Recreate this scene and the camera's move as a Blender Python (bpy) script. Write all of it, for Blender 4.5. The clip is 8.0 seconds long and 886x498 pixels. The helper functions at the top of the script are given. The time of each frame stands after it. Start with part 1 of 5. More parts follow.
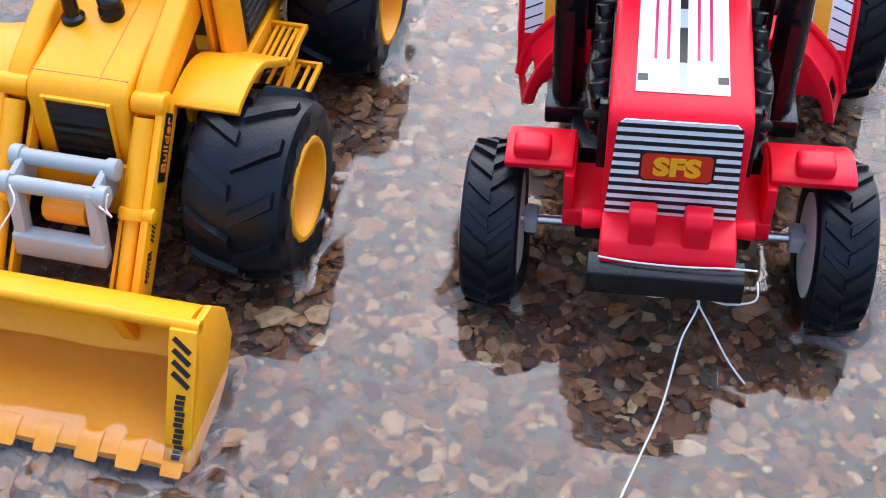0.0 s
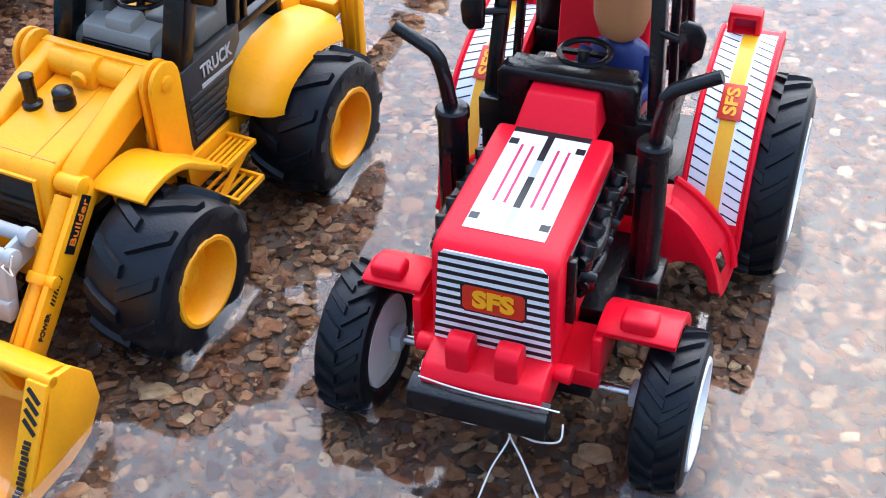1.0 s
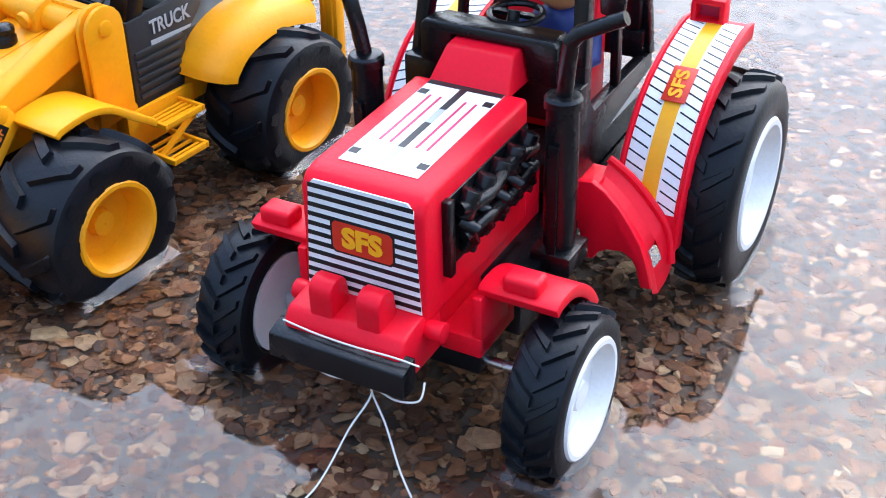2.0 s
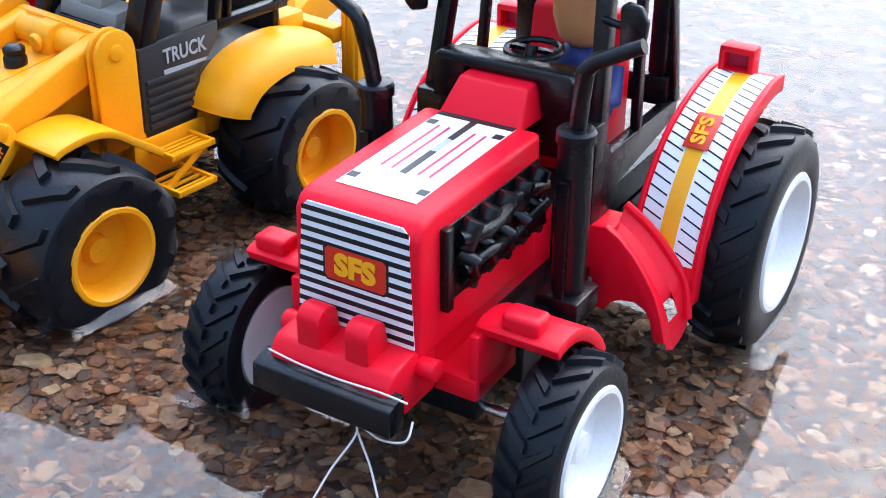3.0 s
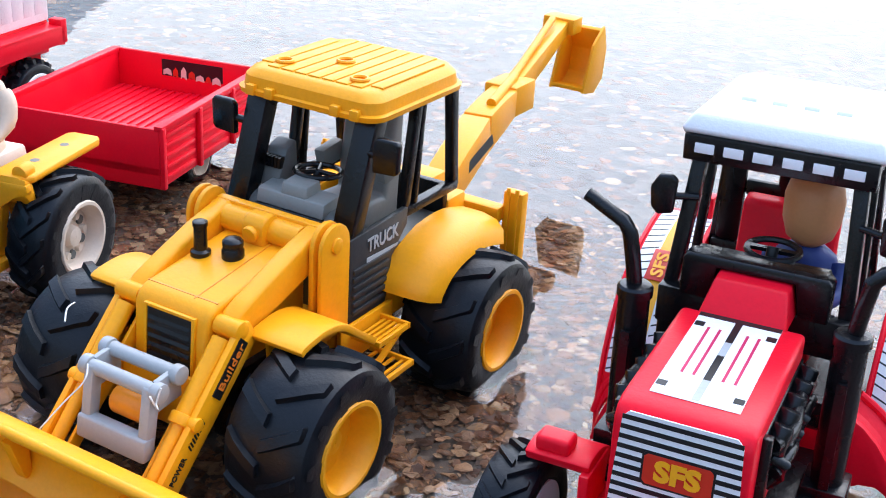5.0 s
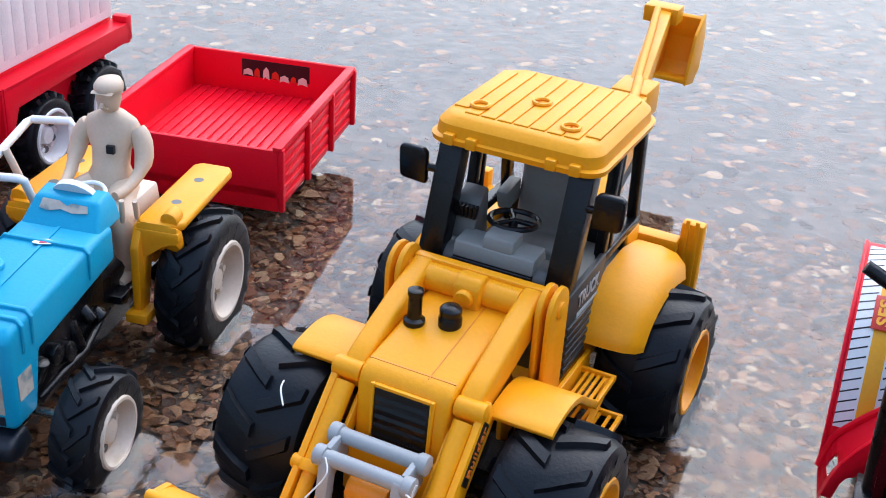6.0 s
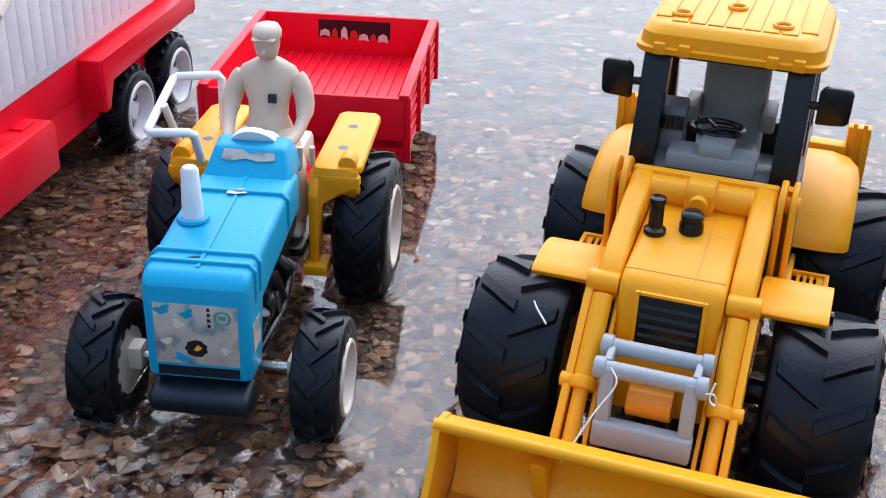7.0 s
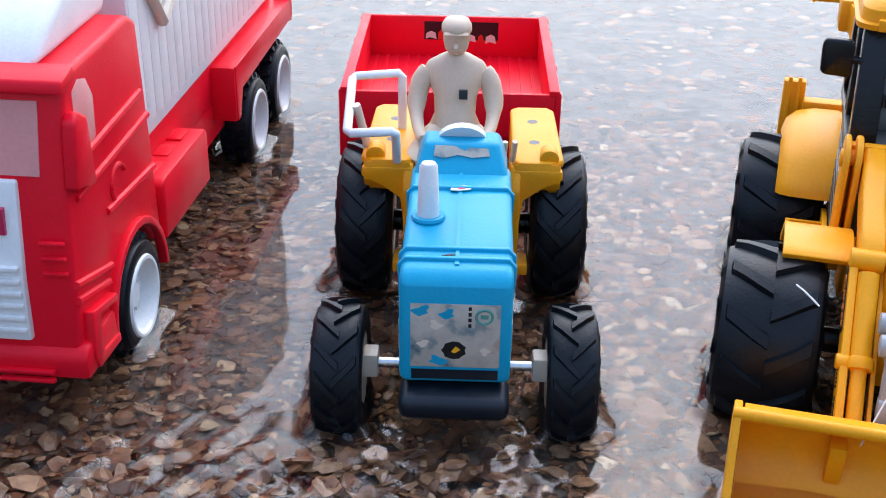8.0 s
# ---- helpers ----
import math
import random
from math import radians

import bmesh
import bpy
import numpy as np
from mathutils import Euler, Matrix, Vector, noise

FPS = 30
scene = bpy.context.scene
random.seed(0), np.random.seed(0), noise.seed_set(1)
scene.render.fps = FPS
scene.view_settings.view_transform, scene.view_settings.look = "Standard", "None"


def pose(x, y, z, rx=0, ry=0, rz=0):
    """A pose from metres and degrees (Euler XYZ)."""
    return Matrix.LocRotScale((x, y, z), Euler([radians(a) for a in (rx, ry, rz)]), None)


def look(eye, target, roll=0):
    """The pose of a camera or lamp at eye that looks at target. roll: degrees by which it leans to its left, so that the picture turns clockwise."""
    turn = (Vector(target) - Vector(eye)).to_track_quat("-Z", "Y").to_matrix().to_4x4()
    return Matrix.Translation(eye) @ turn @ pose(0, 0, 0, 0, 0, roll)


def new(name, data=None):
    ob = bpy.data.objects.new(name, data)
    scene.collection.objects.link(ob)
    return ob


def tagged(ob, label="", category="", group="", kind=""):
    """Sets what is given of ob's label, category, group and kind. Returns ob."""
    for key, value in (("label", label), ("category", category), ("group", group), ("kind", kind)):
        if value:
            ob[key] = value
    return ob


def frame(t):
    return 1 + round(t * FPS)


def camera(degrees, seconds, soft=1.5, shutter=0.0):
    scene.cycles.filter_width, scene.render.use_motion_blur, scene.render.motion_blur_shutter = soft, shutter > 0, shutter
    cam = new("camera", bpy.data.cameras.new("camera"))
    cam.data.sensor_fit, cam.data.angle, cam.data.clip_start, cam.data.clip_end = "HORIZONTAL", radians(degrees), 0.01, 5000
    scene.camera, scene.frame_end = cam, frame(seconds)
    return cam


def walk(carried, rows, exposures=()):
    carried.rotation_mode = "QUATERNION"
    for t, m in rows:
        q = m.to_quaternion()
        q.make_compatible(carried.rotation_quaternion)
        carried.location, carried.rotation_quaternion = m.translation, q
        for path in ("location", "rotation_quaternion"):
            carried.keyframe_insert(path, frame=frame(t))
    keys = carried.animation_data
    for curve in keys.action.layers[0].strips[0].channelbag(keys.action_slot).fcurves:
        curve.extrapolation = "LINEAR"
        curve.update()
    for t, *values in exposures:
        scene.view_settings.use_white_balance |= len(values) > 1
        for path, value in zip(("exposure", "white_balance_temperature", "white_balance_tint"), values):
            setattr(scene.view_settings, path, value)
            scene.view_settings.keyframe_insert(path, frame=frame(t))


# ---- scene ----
cam = camera(40.0, 8.0, soft=1.0)
METRES, EYE, TILT, LEAN, TURN = 0.6, 0.2417, -47.24, 0.70, 0.0
ROWS = [
    (0, 0, 0, 0, -0, -0, -0),
    (0.5, 0.0568, -0.0197, 0.0046, 4.89, 2.99, -4.36),
    (1, 0.1416, -0.0263, -0.0058, 8.28, 6.48, -9),
    (1.5, 0.2025, -0.0026, -0.0297, 12.1, 9.83, -12.25),
    (2, 0.2424, 0.0386, -0.0484, 13.88, 11.25, -15.31),
    (2.2, 0.2554, 0.0464, -0.0508, 14.2104, 12.4724, -16.0309),
    (3.3, 0.2499, 0.0753, -0.0602, 15.2138, 15.4952, -18.8487),
    (3.5, 0.2295, 0.0638, -0.0616, 14.99, 15.74, -18.47),
    (4, 0.2012, 0.0462, -0.0945, 12.07, 19.13, -16.33),
    (4.5, 0.1609, 0.0391, -0.1202, 10.54, 21.94, -15.87),
    (4.7, 0.1401, 0.0268, -0.107, 10.3119, 22.2657, -15.9684),
    (5.8, -0.0164, -0.0107, -0.0346, 7.0763, 18.955, -14.5039),
    (6, -0.0497, -0.0088, -0.0404, 6.6, 18.63, -13),
    (6.5, -0.1351, 0.0011, -0.0733, 5.11, 19.4, -9.16),
    (7, -0.1981, 0.0008, -0.0988, 3.29, 19.32, -6.52),
    (7.5, -0.273, -0.0003, -0.1028, 1.28, 20.25, -4.11),
    (8, -0.3428, 0.0153, -0.1159, 0.51, 20.46, -2.8),
]
EXPOSURES = ((0.0, 2.25), (1.0, 2.4), (2.0, 2.46), (3.5, 2.46), (4.7, 2.36), (5.8, 1.86), (8.0, 1.92))
walk(cam, [(t, pose(0, 0, EYE, TILT, LEAN, TURN) @ pose(METRES * x, METRES * y, METRES * z, 90 + pitch, roll, yaw)) for t, x, y, z, yaw, pitch, roll in ROWS], EXPOSURES)

# ---- light ----
SUN_ELEV, SUN_TURN = 46.0, 12.0
world = bpy.data.worlds.new("overcast_sky")
scene.world = world
world.use_nodes = True
wn = world.node_tree.nodes
sky = wn.new("ShaderNodeTexSky")
sky.sky_type, sky.sun_disc = "NISHITA", False
sky.sun_elevation, sky.sun_rotation = radians(SUN_ELEV), radians(SUN_TURN)
sky.air_density, sky.dust_density, sky.ozone_density = 1.0, 0.6, 1.0
# cloud cover takes most of the blue out of the sky
grey, veil = wn.new("ShaderNodeRGBToBW"), wn.new("ShaderNodeMix")
veil.data_type = "RGBA"
veil.inputs["Factor"].default_value = 0.16
wl = world.node_tree.links
wl.new(sky.outputs[0], grey.inputs[0])
wl.new(sky.outputs[0], veil.inputs["A"])
wl.new(grey.outputs[0], veil.inputs["B"])
# an overcast sky grows brighter with height
way, part_z, climb, cloud = wn.new("ShaderNodeTexCoord"), wn.new("ShaderNodeSeparateXYZ"), wn.new("ShaderNodeMapRange"), wn.new("ShaderNodeVectorMath")
climb.interpolation_type = "SMOOTHSTEP"
climb.inputs["From Min"].default_value, climb.inputs["From Max"].default_value = 0.0, 0.8
climb.inputs["To Min"].default_value, climb.inputs["To Max"].default_value = 0.08, 1.2
cloud.operation = "SCALE"
wl.new(way.outputs["Generated"], part_z.inputs[0])
wl.new(part_z.outputs["Z"], climb.inputs["Value"])
wl.new(veil.outputs["Result"], cloud.inputs[0])
wl.new(climb.outputs["Result"], cloud.inputs["Scale"])
wl.new(cloud.outputs[0], wn["Background"].inputs[0])
wn["Background"].inputs[1].default_value = 0.15
sun = new("sun", bpy.data.lights.new("sun", "SUN"))
sun.data.energy, sun.data.angle, sun.data.color = 0.75, radians(100), (0.97, 0.985, 1.0)
_e, _a = radians(SUN_ELEV), radians(SUN_TURN)
SUN_WAY = Vector((math.sin(_a) * math.cos(_e), math.cos(_a) * math.cos(_e), math.sin(_e)))
sun.matrix_world = look(SUN_WAY * 3, (0, 0, 0))

# ---- building blocks: all shapes are drawn in centimetres and stored in metres ----
CM = 0.01


def thing(name, x, y, z, turn, label, category, group="", roll=0.0):
    """An empty at the thing's base, in centimetres and degrees."""
    ob = new(name)
    ob.empty_display_size = 0.02
    ob.matrix_basis = pose(x * CM, y * CM, z * CM, 0, roll, turn)
    return tagged(ob, label, category, group)


def part(name, bm, mat, parent=None, label="", bevel=0.0, smooth=40, at=None, seg=2):
    """One bmesh as one mesh object under its thing."""
    if bevel:
        bmesh.ops.remove_doubles(bm, verts=bm.verts, dist=1e-4)
        edges = [e for e in bm.edges if len(e.link_faces) == 2 and e.calc_face_angle(0) > radians(28)]
        bmesh.ops.bevel(bm, geom=edges, offset=bevel, segments=seg, profile=0.5, affect="EDGES", clamp_overlap=True)
    bmesh.ops.recalc_face_normals(bm, faces=bm.faces)
    for f in bm.faces:
        f.smooth = True
    for e in bm.edges:
        if len(e.link_faces) == 2 and e.calc_face_angle(0) > radians(smooth):
            e.smooth = False
    for v in bm.verts:
        v.co *= CM
    me = bpy.data.meshes.new(name)
    bm.to_mesh(me)
    bm.free()
    for m in (mat if isinstance(mat, (list, tuple)) else [mat]):
        me.materials.append(m)
    ob = new(name, me)
    if parent:
        ob.parent = parent
    if at is not None:
        ob.matrix_basis = at
    if label:
        tagged(ob, label)
    return ob


def box(x0, x1, y0, y1, z0, z1, bm=None, m=None):
    bm = bm or bmesh.new()
    vs = [bm.verts.new((x, y, z)) for x in (x0, x1) for y in (y0, y1) for z in (z0, z1)]
    for q in ((0, 1, 3, 2), (4, 6, 7, 5), (0, 4, 5, 1), (2, 3, 7, 6), (0, 2, 6, 4), (1, 5, 7, 3)):
        bm.faces.new([vs[i] for i in q])
    if m:
        bmesh.ops.transform(bm, matrix=m, verts=vs)
    return bm


def prism(pts, a0, a1, axis="x", bm=None):
    """A flat outline pushed along an axis. For x the outline is (y, z), for y (x, z), for z (x, y)."""
    bm = bm or bmesh.new()
    put = {"x": lambda a, p: (a, p[0], p[1]), "y": lambda a, p: (p[0], a, p[1]), "z": lambda a, p: (p[0], p[1], a)}[axis]
    lo = [bm.verts.new(put(a0, p)) for p in pts]
    hi = [bm.verts.new(put(a1, p)) for p in pts]
    n = len(pts)
    bm.faces.new(lo)
    bm.faces.new(hi[::-1])
    for i in range(n):
        bm.faces.new((lo[i], hi[i], hi[(i + 1) % n], lo[(i + 1) % n]))
    return bm


def hull8(lo, hi, bm=None):
    """A block between two four-cornered rings."""
    return loft([lo, hi], bm)


def loft(rings, bm=None, closed=True, caps=True):
    bm = bm or bmesh.new()
    vs = [[bm.verts.new(p) for p in r] for r in rings]
    n = len(vs[0])
    for a, b in zip(vs, vs[1:]):
        for i in range(n if closed else n - 1):
            bm.faces.new((a[i], a[(i + 1) % n], b[(i + 1) % n], b[i]))
    if caps and closed:
        bm.faces.new(vs[0][::-1])
        bm.faces.new(vs[-1])
    return bm


def rod(p0, p1, r0, r1=None, seg=16, bm=None):
    r1 = r0 if r1 is None else r1
    p0, p1 = Vector(p0), Vector(p1)
    q = (p1 - p0).to_track_quat("Z", "Y")
    ring = lambda p, r: [p + q @ Vector((r * math.cos(2 * math.pi * i / seg), r * math.sin(2 * math.pi * i / seg), 0)) for i in range(seg)]
    return loft([ring(p0, r0), ring(p1, r1)], bm)


def tube(pts, r, seg=10, bm=None):
    """A bent round bar; r is one radius or one for each point."""
    pts = [Vector(p) for p in pts]
    rs = r if isinstance(r, (list, tuple)) else [r] * len(pts)
    rings, up = [], Vector((0.13, 0.31, 0.94))
    for i, p in enumerate(pts):
        d = (pts[min(i + 1, len(pts) - 1)] - pts[max(i - 1, 0)]).normalized()
        s = d.cross(up).normalized()
        w = s.cross(d)
        rings.append([p + rs[i] * (s * math.cos(2 * math.pi * k / seg) + w * math.sin(2 * math.pi * k / seg)) for k in range(seg)])
    return loft(rings, bm)


def lathe(profile, seg=48, bm=None, axis="x"):
    """A closed outline (along the axle, radius) turned round the axle."""
    bm = bm or bmesh.new()
    rings = []
    for i in range(seg):
        a = 2 * math.pi * i / seg
        rings.append([bm.verts.new((u, r * math.cos(a), r * math.sin(a))) for u, r in profile])
    n = len(profile)
    for i in range(seg):
        a, b = rings[i], rings[(i + 1) % seg]
        for k in range(n):
            bm.faces.new((a[k], a[(k + 1) % n], b[(k + 1) % n], b[k]))
    bmesh.ops.remove_doubles(bm, verts=bm.verts, dist=1e-5)
    return bm


# ---- materials ----
def material(name):
    mat = bpy.data.materials.new(name)
    mat.use_nodes = True
    return mat, mat.node_tree.nodes, mat.node_tree.links, mat.node_tree.nodes["Principled BSDF"]


def plastic(name, color, rough=0.35, dirt=0.25, bump=0.08, spec=0.4, sub=0.0, dirt_color=(0.16, 0.12, 0.09)):
    """Moulded toy plastic: fine moulding grain, uneven tone, a thin film of dried mud."""
    mat, n, l, p = material(name)
    tc = n.new("ShaderNodeTexCoord")
    big, fine = n.new("ShaderNodeTexNoise"), n.new("ShaderNodeTexNoise")
    big.inputs["Scale"].default_value, big.inputs["Detail"].default_value = 60.0, 6.0
    fine.inputs["Scale"].default_value, fine.inputs["Detail"].default_value = 900.0, 3.0
    for t in (big, fine):
        l.new(tc.outputs["Object"], t.inputs["Vector"])
    ramp = n.new("ShaderNodeValToRGB")
    ramp.color_ramp.elements[0].position, ramp.color_ramp.elements[1].position = 0.52, 0.78
    ramp.color_ramp.elements[0].color, ramp.color_ramp.elements[1].color = (0, 0, 0, 1), (dirt, dirt, dirt, 1)
    l.new(big.outputs["Fac"], ramp.inputs["Fac"])
    tone = n.new("ShaderNodeMix")
    tone.data_type = "RGBA"
    tone.inputs["A"].default_value = (*[c * 0.92 for c in color], 1)
    tone.inputs["B"].default_value = (*[min(1, c * 1.06) for c in color], 1)
    l.new(fine.outputs["Fac"], tone.inputs["Factor"])
    mix = n.new("ShaderNodeMix")
    mix.data_type = "RGBA"
    mix.inputs["B"].default_value = (*dirt_color, 1)
    l.new(ramp.outputs["Color"], mix.inputs["Factor"])
    l.new(tone.outputs["Result"], mix.inputs["A"])
    l.new(mix.outputs["Result"], p.inputs["Base Color"])
    rr = n.new("ShaderNodeMapRange")
    rr.inputs["To Min"].default_value, rr.inputs["To Max"].default_value = rough - 0.08, rough + 0.16
    l.new(big.outputs["Fac"], rr.inputs["Value"])
    l.new(rr.outputs["Result"], p.inputs["Roughness"])
    b = n.new("ShaderNodeBump")
    b.inputs["Strength"].default_value, b.inputs["Distance"].default_value = bump, 0.001
    l.new(fine.outputs["Fac"], b.inputs["Height"])
    l.new(b.outputs["Normal"], p.inputs["Normal"])
    p.inputs["Specular IOR Level"].default_value = spec
    if sub:
        p.inputs["Subsurface Weight"].default_value = sub
        p.inputs["Subsurface Radius"].default_value = (0.004, 0.002, 0.001)
        p.inputs["Subsurface Scale"].default_value = 0.5
    return mat


YELLOW = plastic("yellow_plastic", (0.92, 0.355, 0.006), 0.34, 0.12, spec=0.28)
RED = plastic("red_plastic", (0.84, 0.005, 0.022), 0.32, 0.04, spec=0.2)
BLUE = plastic("blue_plastic", (0.004, 0.33, 0.52), 0.32, 0.08, spec=0.25)
BLACK = plastic("black_plastic", (0.004, 0.004, 0.005), 0.22, 0.05, 0.14, spec=0.34, dirt_color=(0.04, 0.038, 0.036))
TYRE = plastic("tyre_rubber", (0.005, 0.0065, 0.009), 0.34, 0.15, 0.12, spec=0.24, dirt_color=(0.022, 0.022, 0.023))
GREY = plastic("grey_plastic", (0.36, 0.36, 0.35), 0.4, 0.2)
WHITE = plastic("white_plastic", (0.82, 0.81, 0.79), 0.4, 0.15)
CREAM = plastic("cream_plastic", (0.72, 0.6, 0.48), 0.4, 0.35, dirt_color=(0.3, 0.2, 0.13))
BEIGE = plastic("beige_plastic", (0.66, 0.49, 0.35), 0.5, 0.22, dirt_color=(0.3, 0.2, 0.14))
SKIN = plastic("tan_plastic", (0.6, 0.25, 0.1), 0.4, 0.1)
NAVY = plastic("navy_plastic", (0.02, 0.035, 0.16), 0.35, 0.1)
DARKBLUE = plastic("dark_blue_plastic", (0.004, 0.008, 0.015), 0.4, 0.2)
DGREY = plastic("dark_grey_plastic", (0.12, 0.122, 0.112), 0.4, 0.2)
MGREY = plastic("seat_grey_plastic", (0.24, 0.24, 0.215), 0.45, 0.2)
CHARCOAL = plastic("charcoal_plastic", (0.03, 0.031, 0.031), 0.4, 0.2, dirt_color=(0.08, 0.075, 0.07))
SILVER = plastic("light_grey_plastic", (0.4, 0.41, 0.41), 0.35, 0.1)
ORANGE = plastic("orange_plastic", (0.8, 0.25, 0.01), 0.35, 0.1)
# opaque pink paints the red-lit cab interior onto the lorry's clear panes
PINK = plastic("red_lit_pane", (0.75, 0.3, 0.28), 0.2, 0.1)
S_WHITE = plastic("white_sticker", (0.84, 0.84, 0.84), 0.3, 0.12, 0.02)
S_BLACK = plastic("black_sticker", (0.01, 0.01, 0.011), 0.3, 0.1, 0.02)
S_RED = plastic("red_sticker", (0.62, 0.03, 0.012), 0.3, 0.05, 0.02)
S_YEL = plastic("yellow_sticker", (0.95, 0.42, 0.012), 0.3, 0.05, 0.02)
S_ORANGE = plastic("orange_print", (0.85, 0.2, 0.02), 0.3, 0.05, 0.02)
S_MAG = plastic("magenta_sticker", (0.55, 0.02, 0.09), 0.3, 0.05, 0.02)
STRING = plastic("cotton_string", (0.75, 0.72, 0.68), 0.9, 0.3)
STEEL = plastic("steel_pin", (0.6, 0.6, 0.6), 0.25, 0.2)
STEEL.node_tree.nodes["Principled BSDF"].inputs["Metallic"].default_value = 1.0

# ---- ground ----
BED, WATER = -0.15, 0.35


def gravel_material(name):
    mat, n, l, p = material(name)
    geo, tc = n.new("ShaderNodeNewGeometry"), n.new("ShaderNodeTexCoord")
    ramp = n.new("ShaderNodeValToRGB")
    cr = ramp.color_ramp
    cr.elements[0].position, cr.elements[0].color = 0.0, (0.032, 0.014, 0.007, 1)
    cr.elements[1].position, cr.elements[1].color = 1.0, (0.33, 0.27, 0.19, 1)
    for pos, col in ((0.22, (0.070, 0.030, 0.013, 1)), (0.42, (0.139, 0.063, 0.027, 1)), (0.58, (0.102, 0.063, 0.039, 1)), (0.72, (0.186, 0.085, 0.039, 1)), (0.86, (0.217, 0.153, 0.103, 1)), (0.94, (0.27, 0.155, 0.09, 1))):
        e = cr.elements.new(pos)
        e.color = col
    for e in cr.elements:
        e.color = (e.color[0] * 1.26, e.color[1] * 1.1, e.color[2] * 0.9, 1)
    l.new(geo.outputs["Random Per Island"], ramp.inputs["Fac"])
    nz = n.new("ShaderNodeTexNoise")
    nz.inputs["Scale"].default_value, nz.inputs["Detail"].default_value = 420.0, 6.0
    l.new(tc.outputs["Object"], nz.inputs["Vector"])
    mul = n.new("ShaderNodeMix")
    mul.data_type, mul.blend_type = "RGBA", "MULTIPLY"
    mul.inputs["Factor"].default_value = 0.7
    r2 = n.new("ShaderNodeValToRGB")
    r2.color_ramp.elements[0].position, r2.color_ramp.elements[0].color = 0.3, (0.5, 0.45, 0.42, 1)
    r2.color_ramp.elements[1].position, r2.color_ramp.elements[1].color = 0.7, (1.25, 1.2, 1.15, 1)
    l.new(nz.outputs["Fac"], r2.inputs["Fac"])
    l.new(ramp.outputs["Color"], mul.inputs["A"])
    l.new(r2.outputs["Color"], mul.inputs["B"])
    l.new(mul.outputs["Result"], p.inputs["Base Color"])
    p.inputs["Roughness"].default_value = 0.55
    b = n.new("ShaderNodeBump")
    b.inputs["Strength"].default_value, b.inputs["Distance"].default_value = 0.4, 0.0006
    l.new(nz.outputs["Fac"], b.inputs["Height"])
    l.new(b.outputs["Normal"], p.inputs["Normal"])
    return mat


GRAVEL = gravel_material("wet_gravel")
# the bed under the stones, out to the horizon
bed, n, l, p = material("silty_gravel_bed")
tc = n.new("ShaderNodeTexCoord")
vor = n.new("ShaderNodeTexVoronoi")
vor.inputs["Scale"].default_value = 130.0
ramp = n.new("ShaderNodeValToRGB")
ramp.color_ramp.elements[0].color, ramp.color_ramp.elements[1].color = (0.035, 0.024, 0.017, 1), (0.14, 0.1, 0.075, 1)
for a, b in ((tc.outputs["Object"], vor.inputs["Vector"]), (vor.outputs["Color"], ramp.inputs["Fac"]), (ramp.outputs["Color"], p.inputs["Base Color"])):
    l.new(a, b)
bp = n.new("ShaderNodeBump")
bp.inputs["Distance"].default_value, bp.inputs["Strength"].default_value = 0.003, 0.8
l.new(vor.outputs["Distance"], bp.inputs["Height"])
l.new(bp.outputs["Normal"], p.inputs["Normal"])
p.inputs["Roughness"].default_value = 0.7
bm = bmesh.new()
bmesh.ops.create_grid(bm, x_segments=2, y_segments=2, size=6000)
tagged(part("ground", bm, bed, at=pose(0, 0, (BED - 0.25) * CM)), "brown gravel bed under shallow rain water", "ground", kind="structure")

# wheels and blades that stand in the water: centre x, y, turn, half width, half length at the waterline (centimetres)
FOOT = []


def footprint(t, x, y, hx, hy):
    m = t.matrix_basis
    c = m @ Vector((x * CM, y * CM, 0))
    FOOT.append((c.x / CM, c.y / CM, m.to_euler().z, hx, hy))


def foot_distance(X, Y):
    """How far each point of the water lies from the nearest thing that stands in it."""
    D = np.full(X.shape, 1e3)
    for cx, cy, a, hx, hy in FOOT:
        u = (X - cx) * math.cos(a) + (Y - cy) * math.sin(a)
        v = -(X - cx) * math.sin(a) + (Y - cy) * math.cos(a)
        D = np.minimum(D, np.hypot(np.maximum(np.abs(u) - hx, 0), np.maximum(np.abs(v) - hy, 0)))
    return D


